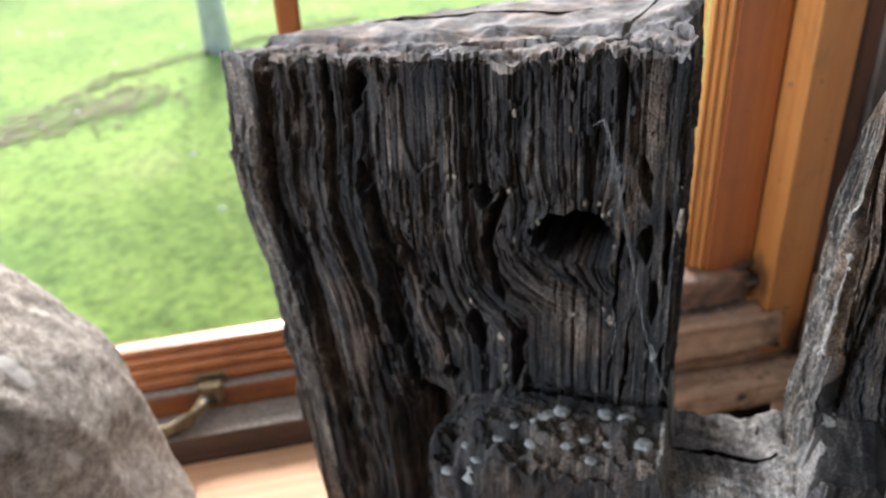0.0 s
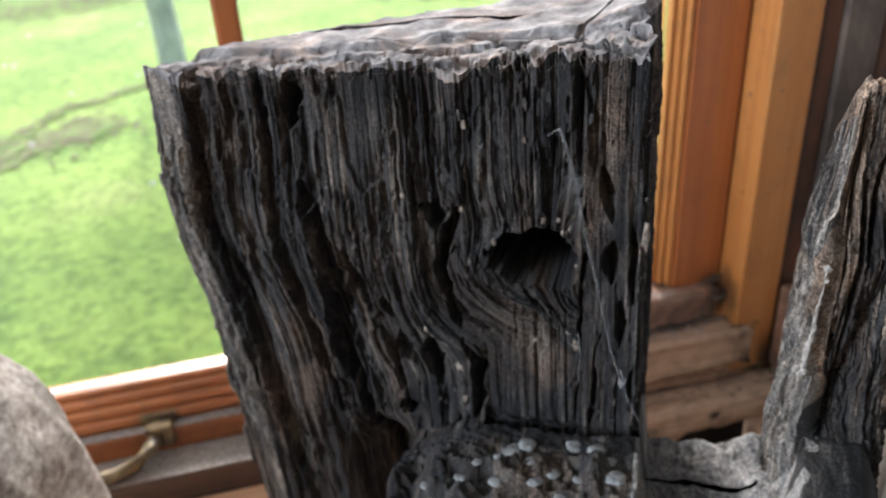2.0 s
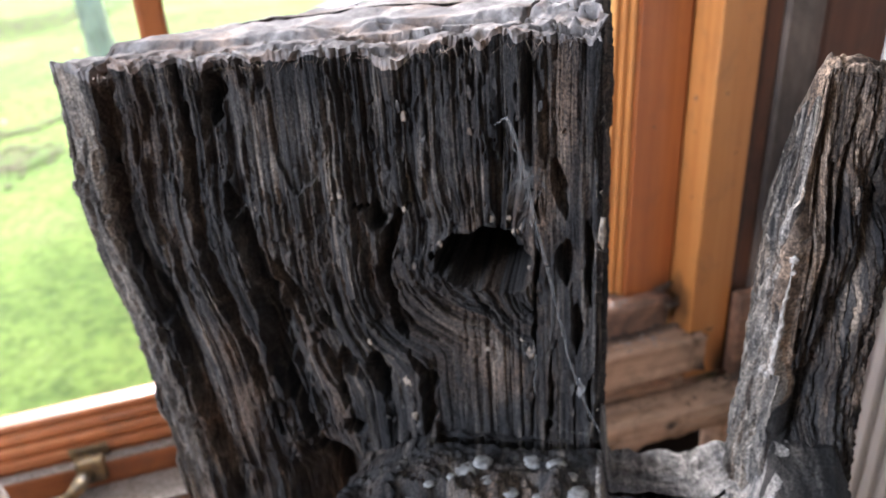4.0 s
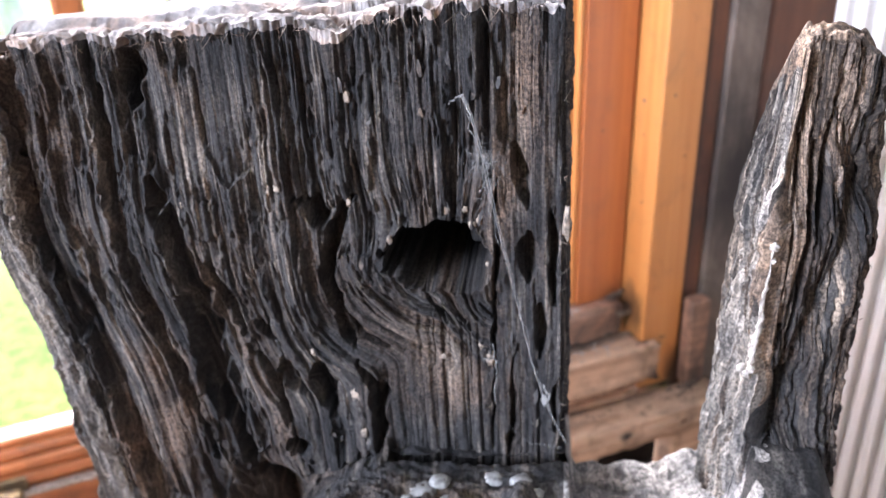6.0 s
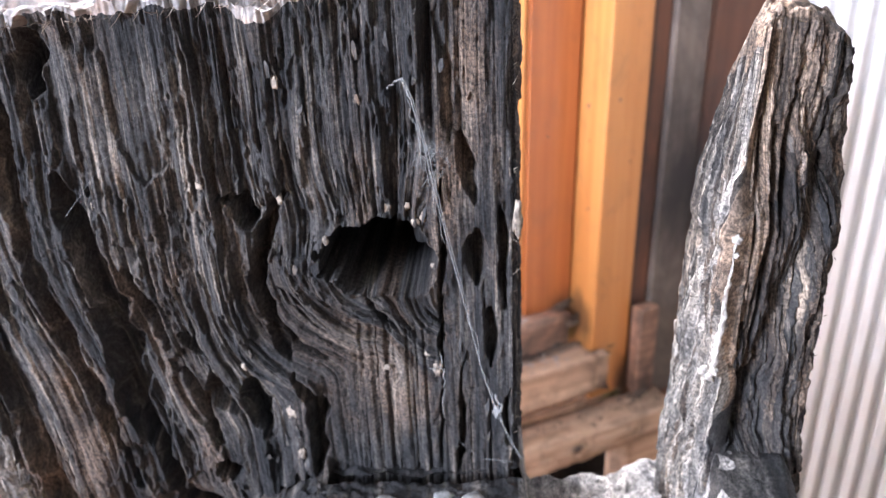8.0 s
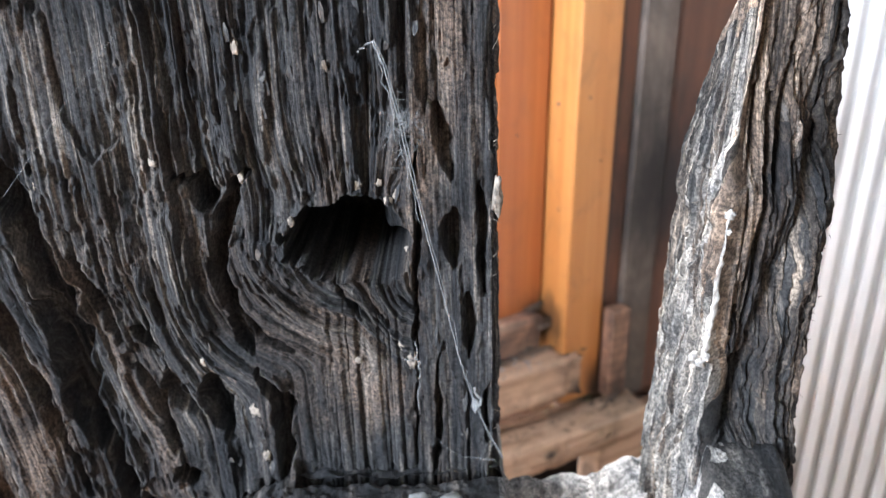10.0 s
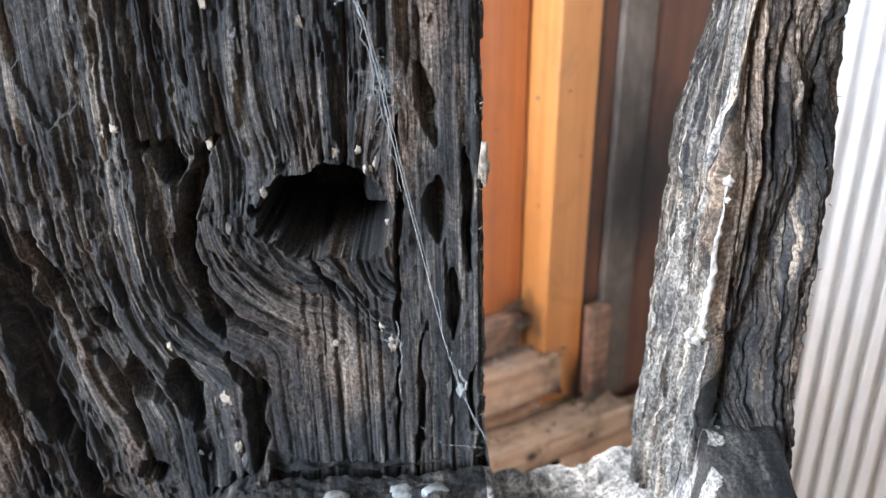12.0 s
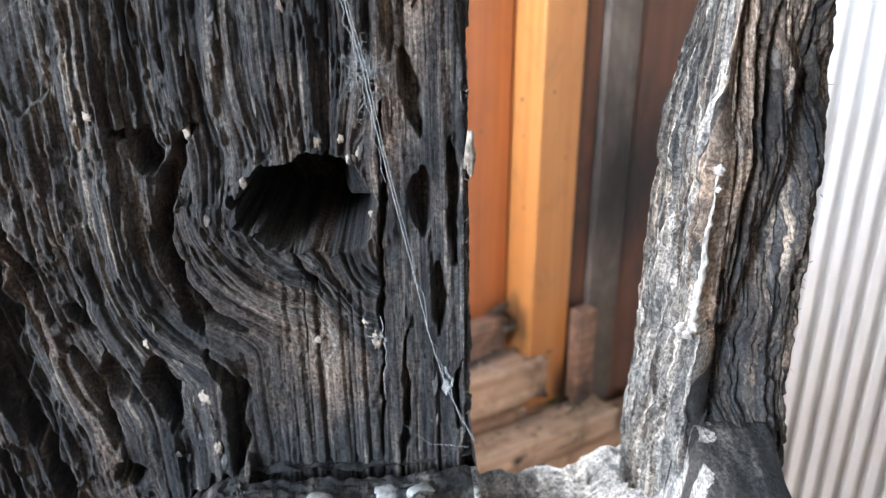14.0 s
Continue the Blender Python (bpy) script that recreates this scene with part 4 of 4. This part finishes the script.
verts, faces = [], []
for _ in range(30000):
    y = 2.2 + 9.0 * rg.random() ** 1.3
    x = rg.uniform(-0.42, 0.42) * (y + 1.5) - 0.1 * y
    h, a, w = rg.uniform(0.005, 0.014), rg.uniform(0, 6.3), rg.uniform(0.003, 0.007)
    z = lawn_z(x, y)
    lean = rg.uniform(1.2, 3.0) * h
    i = len(verts)
    verts += [(x - w * math.sin(a), y + w * math.cos(a), z - 0.01), (x + w * math.sin(a), y - w * math.cos(a), z - 0.01), (x + lean * math.cos(a), y + lean * math.sin(a), z + h)]
    faces.append((i, i + 1, i + 2))
me = bpy.data.meshes.new("grass")
me.from_pydata(verts, [], faces)
me.materials.append(grass_mat)
tagged(new("grass", me), "short bright green grass blades of the lawn", "grass", "", "stuff")


def ground_strip(name, label, line, half, mat, lift):
    bm, prev = bmesh.new(), None
    pts = [Vector((*p, 0)) for p in line]
    dense = [pts[i].lerp(pts[i + 1], k / 14) for i in range(len(pts) - 1) for k in range(14)] + [pts[-1]]
    for i, p in enumerate(dense):
        d = (dense[min(i + 1, len(dense) - 1)] - dense[max(i - 1, 0)]).normalized()
        n = Vector((-d.y, d.x, 0))
        row = []
        for k in range(7):
            o = (k / 3 - 1) * half * (1 + 0.3 * noise.noise((i * 0.35, k, half * 40)))
            q = p + n * o
            row.append(bm.verts.new((q.x, q.y, lawn_z(q.x, q.y) + lift)))
        if prev:
            for k in range(6):
                bm.faces.new((prev[k], row[k], row[k + 1], prev[k + 1])).smooth = True
        prev = row
    return tagged(part(name, bm, mat), label, "path", "", "structure")


def bare_soil(label, line, half, count):
    """Crumbs of bare soil, thick along a line and thinning out beside it."""
    verts, faces = [], []
    for _ in range(count):
        i = rg.randrange(len(line) - 1)
        q = rg.random()
        x = line[i][0] + (line[i + 1][0] - line[i][0]) * q + rg.gauss(0, half)
        y = line[i][1] + (line[i + 1][1] - line[i][1]) * q + rg.gauss(0, half)
        r, z, n0 = rg.uniform(0.012, 0.035), lawn_z(x, y) + rg.uniform(0.006, 0.016), len(verts)
        verts += [(x + r * rg.uniform(0.5, 1.3) * math.cos(t), y + r * rg.uniform(0.5, 1.3) * math.sin(t), z) for t in (0, 1.05, 2.1, 3.14, 4.2, 5.2)]
        faces.append(tuple(range(n0, n0 + 6)))
    me = bpy.data.meshes.new("bare_soil")
    me.from_pydata(verts, [], faces)
    me.materials.append(soil_mat)
    return tagged(new("bare_soil", me), label, "soil", "", "stuff")


bare_soil("thin worn soil track across the lawn", [(-2.6, 4.3), (-1.75, 5.0), (-1.25, 5.95), (-0.45, 6.5), (0.6, 7.0)], 0.04, 520)
bare_soil("bare brownish soil patch in the lawn", [(-1.7, 5.0), (-1.3, 5.3), (-0.9, 5.45)], 0.13, 700)
bare_soil("bare brownish soil patch in the lawn", [(-2.9, 9.6), (-1.8, 10.2), (-0.9, 10.6)], 0.4, 1500)
ground_strip("gravel_path", "pale gravel path across the lawn", [(1.5, 9.2), (2.4, 8.6), (4.0, 8.3), (7.0, 8.2)], 0.55, path_mat, 0.02)
bm = bmesh.new()
for _ in range(26):
    y = rg.uniform(3.2, 9.0)
    x = rg.uniform(-0.36, 0.2) * y
    bmesh.ops.create_icosphere(bm, subdivisions=1, radius=0.017, matrix=Matrix.Translation((x, y, lawn_z(x, y) + 0.05)) @ Matrix.Diagonal((1, 1, 0.5, 1)))
tagged(part("daisies", bm, panel_mat), "small white daisies scattered over the lawn", "flowers", "", "stuff")

# ---- small things on the timber ----
foot = bpy.data.objects["foot"]
broad = bpy.data.objects["broad_horn"]
narrow = bpy.data.objects["narrow_horn"]
rl = random.Random(31)


def blob(c, size, seed, uneven=1.0):
    """An irregular flattened crust."""
    bm = bmesh.new()
    bmesh.ops.create_icosphere(bm, subdivisions=3, radius=1.0)
    for v in bm.verts:
        k = 1 + 0.6 * uneven * noise.noise(v.co * 1.6 + Vector((seed, 0, 0))) + 0.4 * uneven * noise.noise(v.co * 4 + Vector((0, seed, 0))) + 0.2 * noise.noise(v.co * 9)
        v.co = Vector((v.co.x * size[0] * k, v.co.y * size[1] * k, v.co.z * size[2] * k)) + Vector(c)
    for f in bm.faces:
        f.smooth = True
    return bm


def foot_height(u, v):
    return float(foot_top(np.array([[u]]), np.array([[v]]))[0, 0])


LICHENS = [(-0.0109, -0.0229, 0.0026), (-0.0049, -0.0186, 0.0024), (0.0090, -0.0110, 0.0042), (0.0150, -0.0080, 0.0034), (0.0347, -0.0040, 0.0034), (0.0443, -0.0085, 0.0034),
           (0.0529, -0.0211, 0.0036), (0.0500, -0.0130, 0.0022), (0.0203, -0.0238, 0.0032), (0.0275, -0.0194, 0.0026), (0.0049, -0.0264, 0.0026), (-0.0335, -0.0320, 0.0028),
           (-0.0197, -0.0310, 0.0024), (0.0180, -0.0150, 0.0022), (0.0380, -0.0200, 0.0020), (0.0040, -0.0160, 0.0018), (-0.0260, -0.0260, 0.0022), (0.0320, -0.0290, 0.0024)]
for i, (u, v, r) in enumerate(LICHENS):
    part("lichen", blob((u, v, foot_height(u, v) + 0.0002), (r * 1.15, r * 1.1, r * 0.3), i * 3.1, 0.35), lichen_mat, foot)
# crusts on the ledge's front
for i, (u, z, r) in enumerate(((-0.02, 0.955, 0.006), (0.012, 0.945, 0.005), (0.044, 0.958, 0.006), (0.05, 0.94, 0.004), (-0.034, 0.93, 0.007))):
    part("lichen", blob((u, -0.0325, z), (r * 0.8, 0.0016, r), 40 + i * 2.3), lichen_mat, foot)

# pale chips and flecks on the blackened face
FLECKS = [(-0.0351, 1.0911, 0.0016), (0.0161, 1.0258, 0.0013), (-0.0168, 1.0086, 0.0024), (-0.015, 0.9913, 0.0016), (0.0193, 1.0839, 0.0017), (0.0279, 1.0800, 0.0016),
          (-0.0313, 1.026, 0.0014), (-0.0121, 1.0867, 0.0013), (0.0255, 1.085, 0.0012), (-0.009, 1.122, 0.0014), (-0.069, 1.085, 0.0014), (0.0325, 1.064, 0.0013),
          (0.0300, 1.0815, 0.0015), (0.0008, 1.0740, 0.0012), (0.0297, 1.0313, 0.0014), (0.0326, 1.0256, 0.0020)]
for i, (u, z, r) in enumerate(FLECKS):
    d = float(broad_carve(np.array([[u]]), np.array([[0.0]]), np.array([[z]]))[0, 0])
    part("fleck", blob((u, min(d, 0.006) + 0.0001 - 0.0646 * (z - 1.05), z), (r * 0.7, 0.0005, r * rl.uniform(0.7, 1.7)), 70 + i * 1.7), chip_mat, broad)

# loose fibres along the edges
def fibres(name, count, place, mat, parent, length, label):
    bm = bmesh.new()
    for _ in range(count):
        p, d = place()
        n = Vector([rl.uniform(-1, 1) for _ in range(3)]) * 0.35
        d = (d + n).normalized()
        L = length * rl.uniform(0.3, 1.2)
        bend = Vector([rl.uniform(-1, 1) for _ in range(3)]) * L * 0.25
        tube(bm, [p - d * L * 0.3, p + d * L * 0.3 + bend * 0.3, p + d * L * 0.7 + bend], rl.uniform(0.00007, 0.0002), 0.00003, 4)
    ob = part(name, bm, mat, parent, label)
    ob["kind"] = "stuff"
    return ob


def right_edge():
    z = rl.uniform(0.96, 1.14)
    return Vector((0.0585 - 0.02 * (z - 1.0), rl.uniform(0.002, 0.03) - 0.0646 * (z - 1.05), z)), Vector((0.9, -0.2, rl.choice((-0.8, 0.8))))


def left_edge():
    z = rl.uniform(0.93, 1.13)
    return Vector((-0.136 + 0.06 * max(1.05 - z, 0), 0.012 - 0.0646 * (z - 1.05), z)), Vector((-0.8, -0.4, rl.uniform(-1, 0.4)))


def top_edge():
    u = rl.uniform(-0.12, 0.05)
    return Vector((u, 0.002 - 0.006, 1.137 + 0.075 * (u + 0.13) - 0.003)), Vector((rl.uniform(-0.5, 0.5), -0.7, rl.uniform(-1.2, 0.3)))


def horn_left():
    z = rl.uniform(0.96, 1.10)
    return Vector((0.1165, rl.uniform(0.0, 0.02), z)), Vector((-1, 0, rl.uniform(-0.8, 0.8)))


def horn_right():
    z = rl.uniform(0.97, 1.10)
    return Vector((0.1485 - 0.13 * max(z - 1.07, 0), rl.uniform(-0.001, 0.004), z)), Vector((0.9, -0.3, rl.uniform(-0.8, 0.8)))


def horn_tip():
    return Vector((rl.uniform(0.122, 0.134), rl.uniform(-0.004, 0.008), 1.129 + rl.uniform(-0.006, 0.002))), Vector((rl.uniform(-0.5, 0.5), -0.3, 1.0))


# torn slivers that stand a little proud of the blackened face
bm = bmesh.new()
su = np.array([rl.uniform(-0.045, 0.05) for _ in range(300)])
sz = np.array([rl.uniform(0.98, 1.13) for _ in range(300)])
sd = broad_carve(su, 0 * su, sz)
near = np.max([broad_carve(su + a, 0 * su, sz + c) for a in (-0.003, 0, 0.003) for c in (-0.006, 0, 0.006)], axis=0)
sd = np.where(near > 0.0085, 1.0, sd)
slope = (swirl(su, sz + 0.001) - swirl(su, sz - 0.001)) / np.maximum(swirl(su + 0.0005, sz) - swirl(su - 0.0005, sz), 0.0004) * 0.5
for u, z, d, k in zip(su, sz, sd, slope):
    if d > 0.0052:
        continue
    u, z, d, k = float(u), float(z), float(d), float(np.clip(k, -1.2, 1.2))
    half, long = rl.uniform(0.0003, 0.0009), rl.uniform(0.002, 0.007)
    y0 = min(d, 0.006) - 0.0646 * (z - 1.05)
    out = rl.uniform(0.0, 0.0005)
    low, side = Vector((u, y0 + 0.0005, z)), Vector((half, 0, 0.3 * half))
    end = Vector((u - k * long, y0 - out - 0.0646 * long, z + long * rl.choice((-1, 1, 1))))
    end.x = u - k * (end.z - z)
    mid = low.lerp(end, 0.6) + Vector((rl.uniform(-0.4, 0.4) * half, -0.0003, 0))
    back = Vector((0, 0.0008, 0))
    q = [bm.verts.new(c) for c in (low - side, low + side, mid + side * 0.8, end + side * 0.25, end - side * 0.3, mid - side, mid + back, low + back)]
    for f in ((0, 1, 2, 5), (5, 2, 3, 4), (1, 7, 6, 2), (7, 0, 5, 6), (2, 6, 3), (6, 5, 4), (3, 6, 4), (0, 7, 1)):
        bm.faces.new([q[i] for i in f])
ob = part("sliver", bm, sliver_mat, broad, "torn grey slivers of oak")
ob["kind"] = "stuff"
fibres("frayed_edge", 90, right_edge, chip_mat, broad, 0.003, "pale loose wood fibres")
fibres("frayed_edge", 60, left_edge, oak_fibre, broad, 0.006, "grey loose wood fibres")
fibres("frayed_edge", 120, top_edge, oak_fibre, broad, 0.006, "brown loose wood fibres")
fibres("frayed_edge", 160, horn_left, chip_mat, narrow, 0.0014, "pale loose wood fibres")
fibres("frayed_edge", 30, horn_right, oak_fibre, narrow, 0.0016, "brown loose wood fibres")
fibres("frayed_edge", 260, horn_tip, oak_fibre, narrow, 0.005, "pale fuzzy fibres of the broken tip")
bm = blob((0.0575, 0.001, 1.081), (0.0013, 0.0013, 0.0052), 12.0)
part("flake", bm, chip_mat, broad, "pale torn flake")

# ---- cobweb on the face ----
cobweb = base("cobweb", "dusty grey cobweb strands across the blackened face", "cobweb")
cobweb.matrix_world = FACE


def on_face(u, z, off=0.002):
    return Vector((u, -0.0646 * (z - 1.05) - off, z))


def strand(line, r, off=0.002, wob=0.0003):
    bm = bmesh.new()
    pts = []
    for (a, b2), (c, d) in zip(line, line[1:]):
        for k in range(6):
            q = k / 6
            pts.append(on_face(a + (c - a) * q + rl.uniform(-wob, wob), b2 + (d - b2) * q, off + rl.uniform(-wob, wob)))
    pts.append(on_face(*line[-1], off))
    tube(bm, pts, r * 0.62, r * 0.5, 5)
    return part("strand", bm, web_mat, cobweb)


MAIN = [(0.0262, 1.124), (0.0286, 1.1184), (0.0318, 1.1046), (0.034, 1.0925), (0.0375, 1.0752), (0.0428, 1.0514), (0.0471, 1.0305), (0.0518, 1.0135), (0.0599, 0.9942)]
strand(MAIN, 0.00032, 0.002, 0.00012)
strand([(u + 0.0008, z) for u, z in MAIN[:6]], 0.0002, 0.0026, 0.00015)
strand([(u - 0.0009, z) for u, z in MAIN[1:5]], 0.0002, 0.0015, 0.001)
strand([(u + 0.0006, z) for u, z in MAIN[5:]], 0.00018, 0.003, 0.0008)
strand([(0.0586, 0.9932), (0.0469, 0.9946), (0.0396, 1.002)], 0.00016, 0.003)
strand([(0.0225, 1.1215), (0.0262, 1.124), (0.0286, 1.1184)], 0.0005, 0.002, 0.0008)
strand([(-0.072, 1.085), (-0.052, 1.108), (-0.034, 1.127)], 0.0001, 0.004, 0.0003)
strand([(0.0300, 1.031), (0.0345, 1.031), (0.036, 1.027)], 0.0003, 0.002, 0.0006)
strand([(0.0340, 1.037), (0.0350, 1.026), (0.0345, 1.012)], 0.0003, 0.0015, 0.0005)
strand([(0.0518, 1.0205), (0.0532, 1.0160), (0.0518, 1.0110)], 0.0007, 0.002, 0.0006)
for i in range(64):
    k = rl.random()
    u, z = (0.0345 if k < 0.6 else 0.0318) + rl.gauss(0, 0.0017), 1.1025 + rl.gauss(0, 0.0028 if k < 0.6 else 0.005)
    strand([(u, z), (u + rl.uniform(-0.003, 0.003), z + rl.uniform(-0.004, 0.004)), (u + rl.uniform(-0.004, 0.004), z + rl.uniform(-0.004, 0.004))], 0.00008, 0.002, 0.0006)
part("clot", blob(on_face(0.0517, 1.0135, 0.001), (0.001, 0.0005, 0.002), 5.0), web_mat, cobweb, "thick dusty clot of web")

# nail heads and dents in the jamb and stile
for x, y, z, r in ((0.4199, 0.6905, 1.012, 0.0018), (0.4199, 0.684, 0.93, 0.0012), (0.431, 0.6678, 1.02, 0.0012), (0.445, 0.6678, 0.97, 0.001), (0.39, 0.6998, 0.99, 0.0012), (0.4199, 0.688, 0.985, 0.001)):
    bm = bmesh.new()
    side = x == 0.4199
    bmesh.ops.create_uvsphere(bm, u_segments=10, v_segments=6, radius=1.0, matrix=Matrix.Translation((x, y, z)) @ Matrix.Diagonal((r * (0.25 if side else 1), r * (1 if side else 0.25), r, 1)))
    part("nail", bm, oak_fibre, window)

# pale crusts on the ridge of the narrow horn
def narrow_surface(u, z):
    d = float(narrow_carve(np.array([[u]]), np.array([[-0.008]]), np.array([[z]]))[0, 0])
    return -0.008 + d


bm = bmesh.new()
ridge = []
for k in range(30):
    q = k / 29
    z = 1.08 - 0.048 * q
    u = 0.1172 - 0.0018 * q + 0.0007 * noise.noise((k * 0.6, 3, 1))
    ridge.append(Vector((u, narrow_surface(u, z) + 0.0003 + 0.0005 * noise.noise((k * 0.5, 9, 2)), z)))
tube(bm, ridge, 0.0003, 0.0011, 8)
for v in bm.verts:
    v.co += Vector((0.0009 * noise.noise(v.co * 700), 0.0007 * noise.noise(v.co * 700 + Vector((5, 0, 0))), 0))
part("pale_ridge", bm, crust_mat, narrow, "pale crusted ridge")
for i, (u, z, r) in enumerate(((0.1174, 1.079, 0.0013), (0.1178, 1.074, 0.0008), (0.1145, 1.0335, 0.0016), (0.1158, 1.037, 0.0012))):
    part("crust", blob((u, narrow_surface(u, z) - 0.0004, z), (r, 0.0007, r), 90 + i), crust_mat, narrow)

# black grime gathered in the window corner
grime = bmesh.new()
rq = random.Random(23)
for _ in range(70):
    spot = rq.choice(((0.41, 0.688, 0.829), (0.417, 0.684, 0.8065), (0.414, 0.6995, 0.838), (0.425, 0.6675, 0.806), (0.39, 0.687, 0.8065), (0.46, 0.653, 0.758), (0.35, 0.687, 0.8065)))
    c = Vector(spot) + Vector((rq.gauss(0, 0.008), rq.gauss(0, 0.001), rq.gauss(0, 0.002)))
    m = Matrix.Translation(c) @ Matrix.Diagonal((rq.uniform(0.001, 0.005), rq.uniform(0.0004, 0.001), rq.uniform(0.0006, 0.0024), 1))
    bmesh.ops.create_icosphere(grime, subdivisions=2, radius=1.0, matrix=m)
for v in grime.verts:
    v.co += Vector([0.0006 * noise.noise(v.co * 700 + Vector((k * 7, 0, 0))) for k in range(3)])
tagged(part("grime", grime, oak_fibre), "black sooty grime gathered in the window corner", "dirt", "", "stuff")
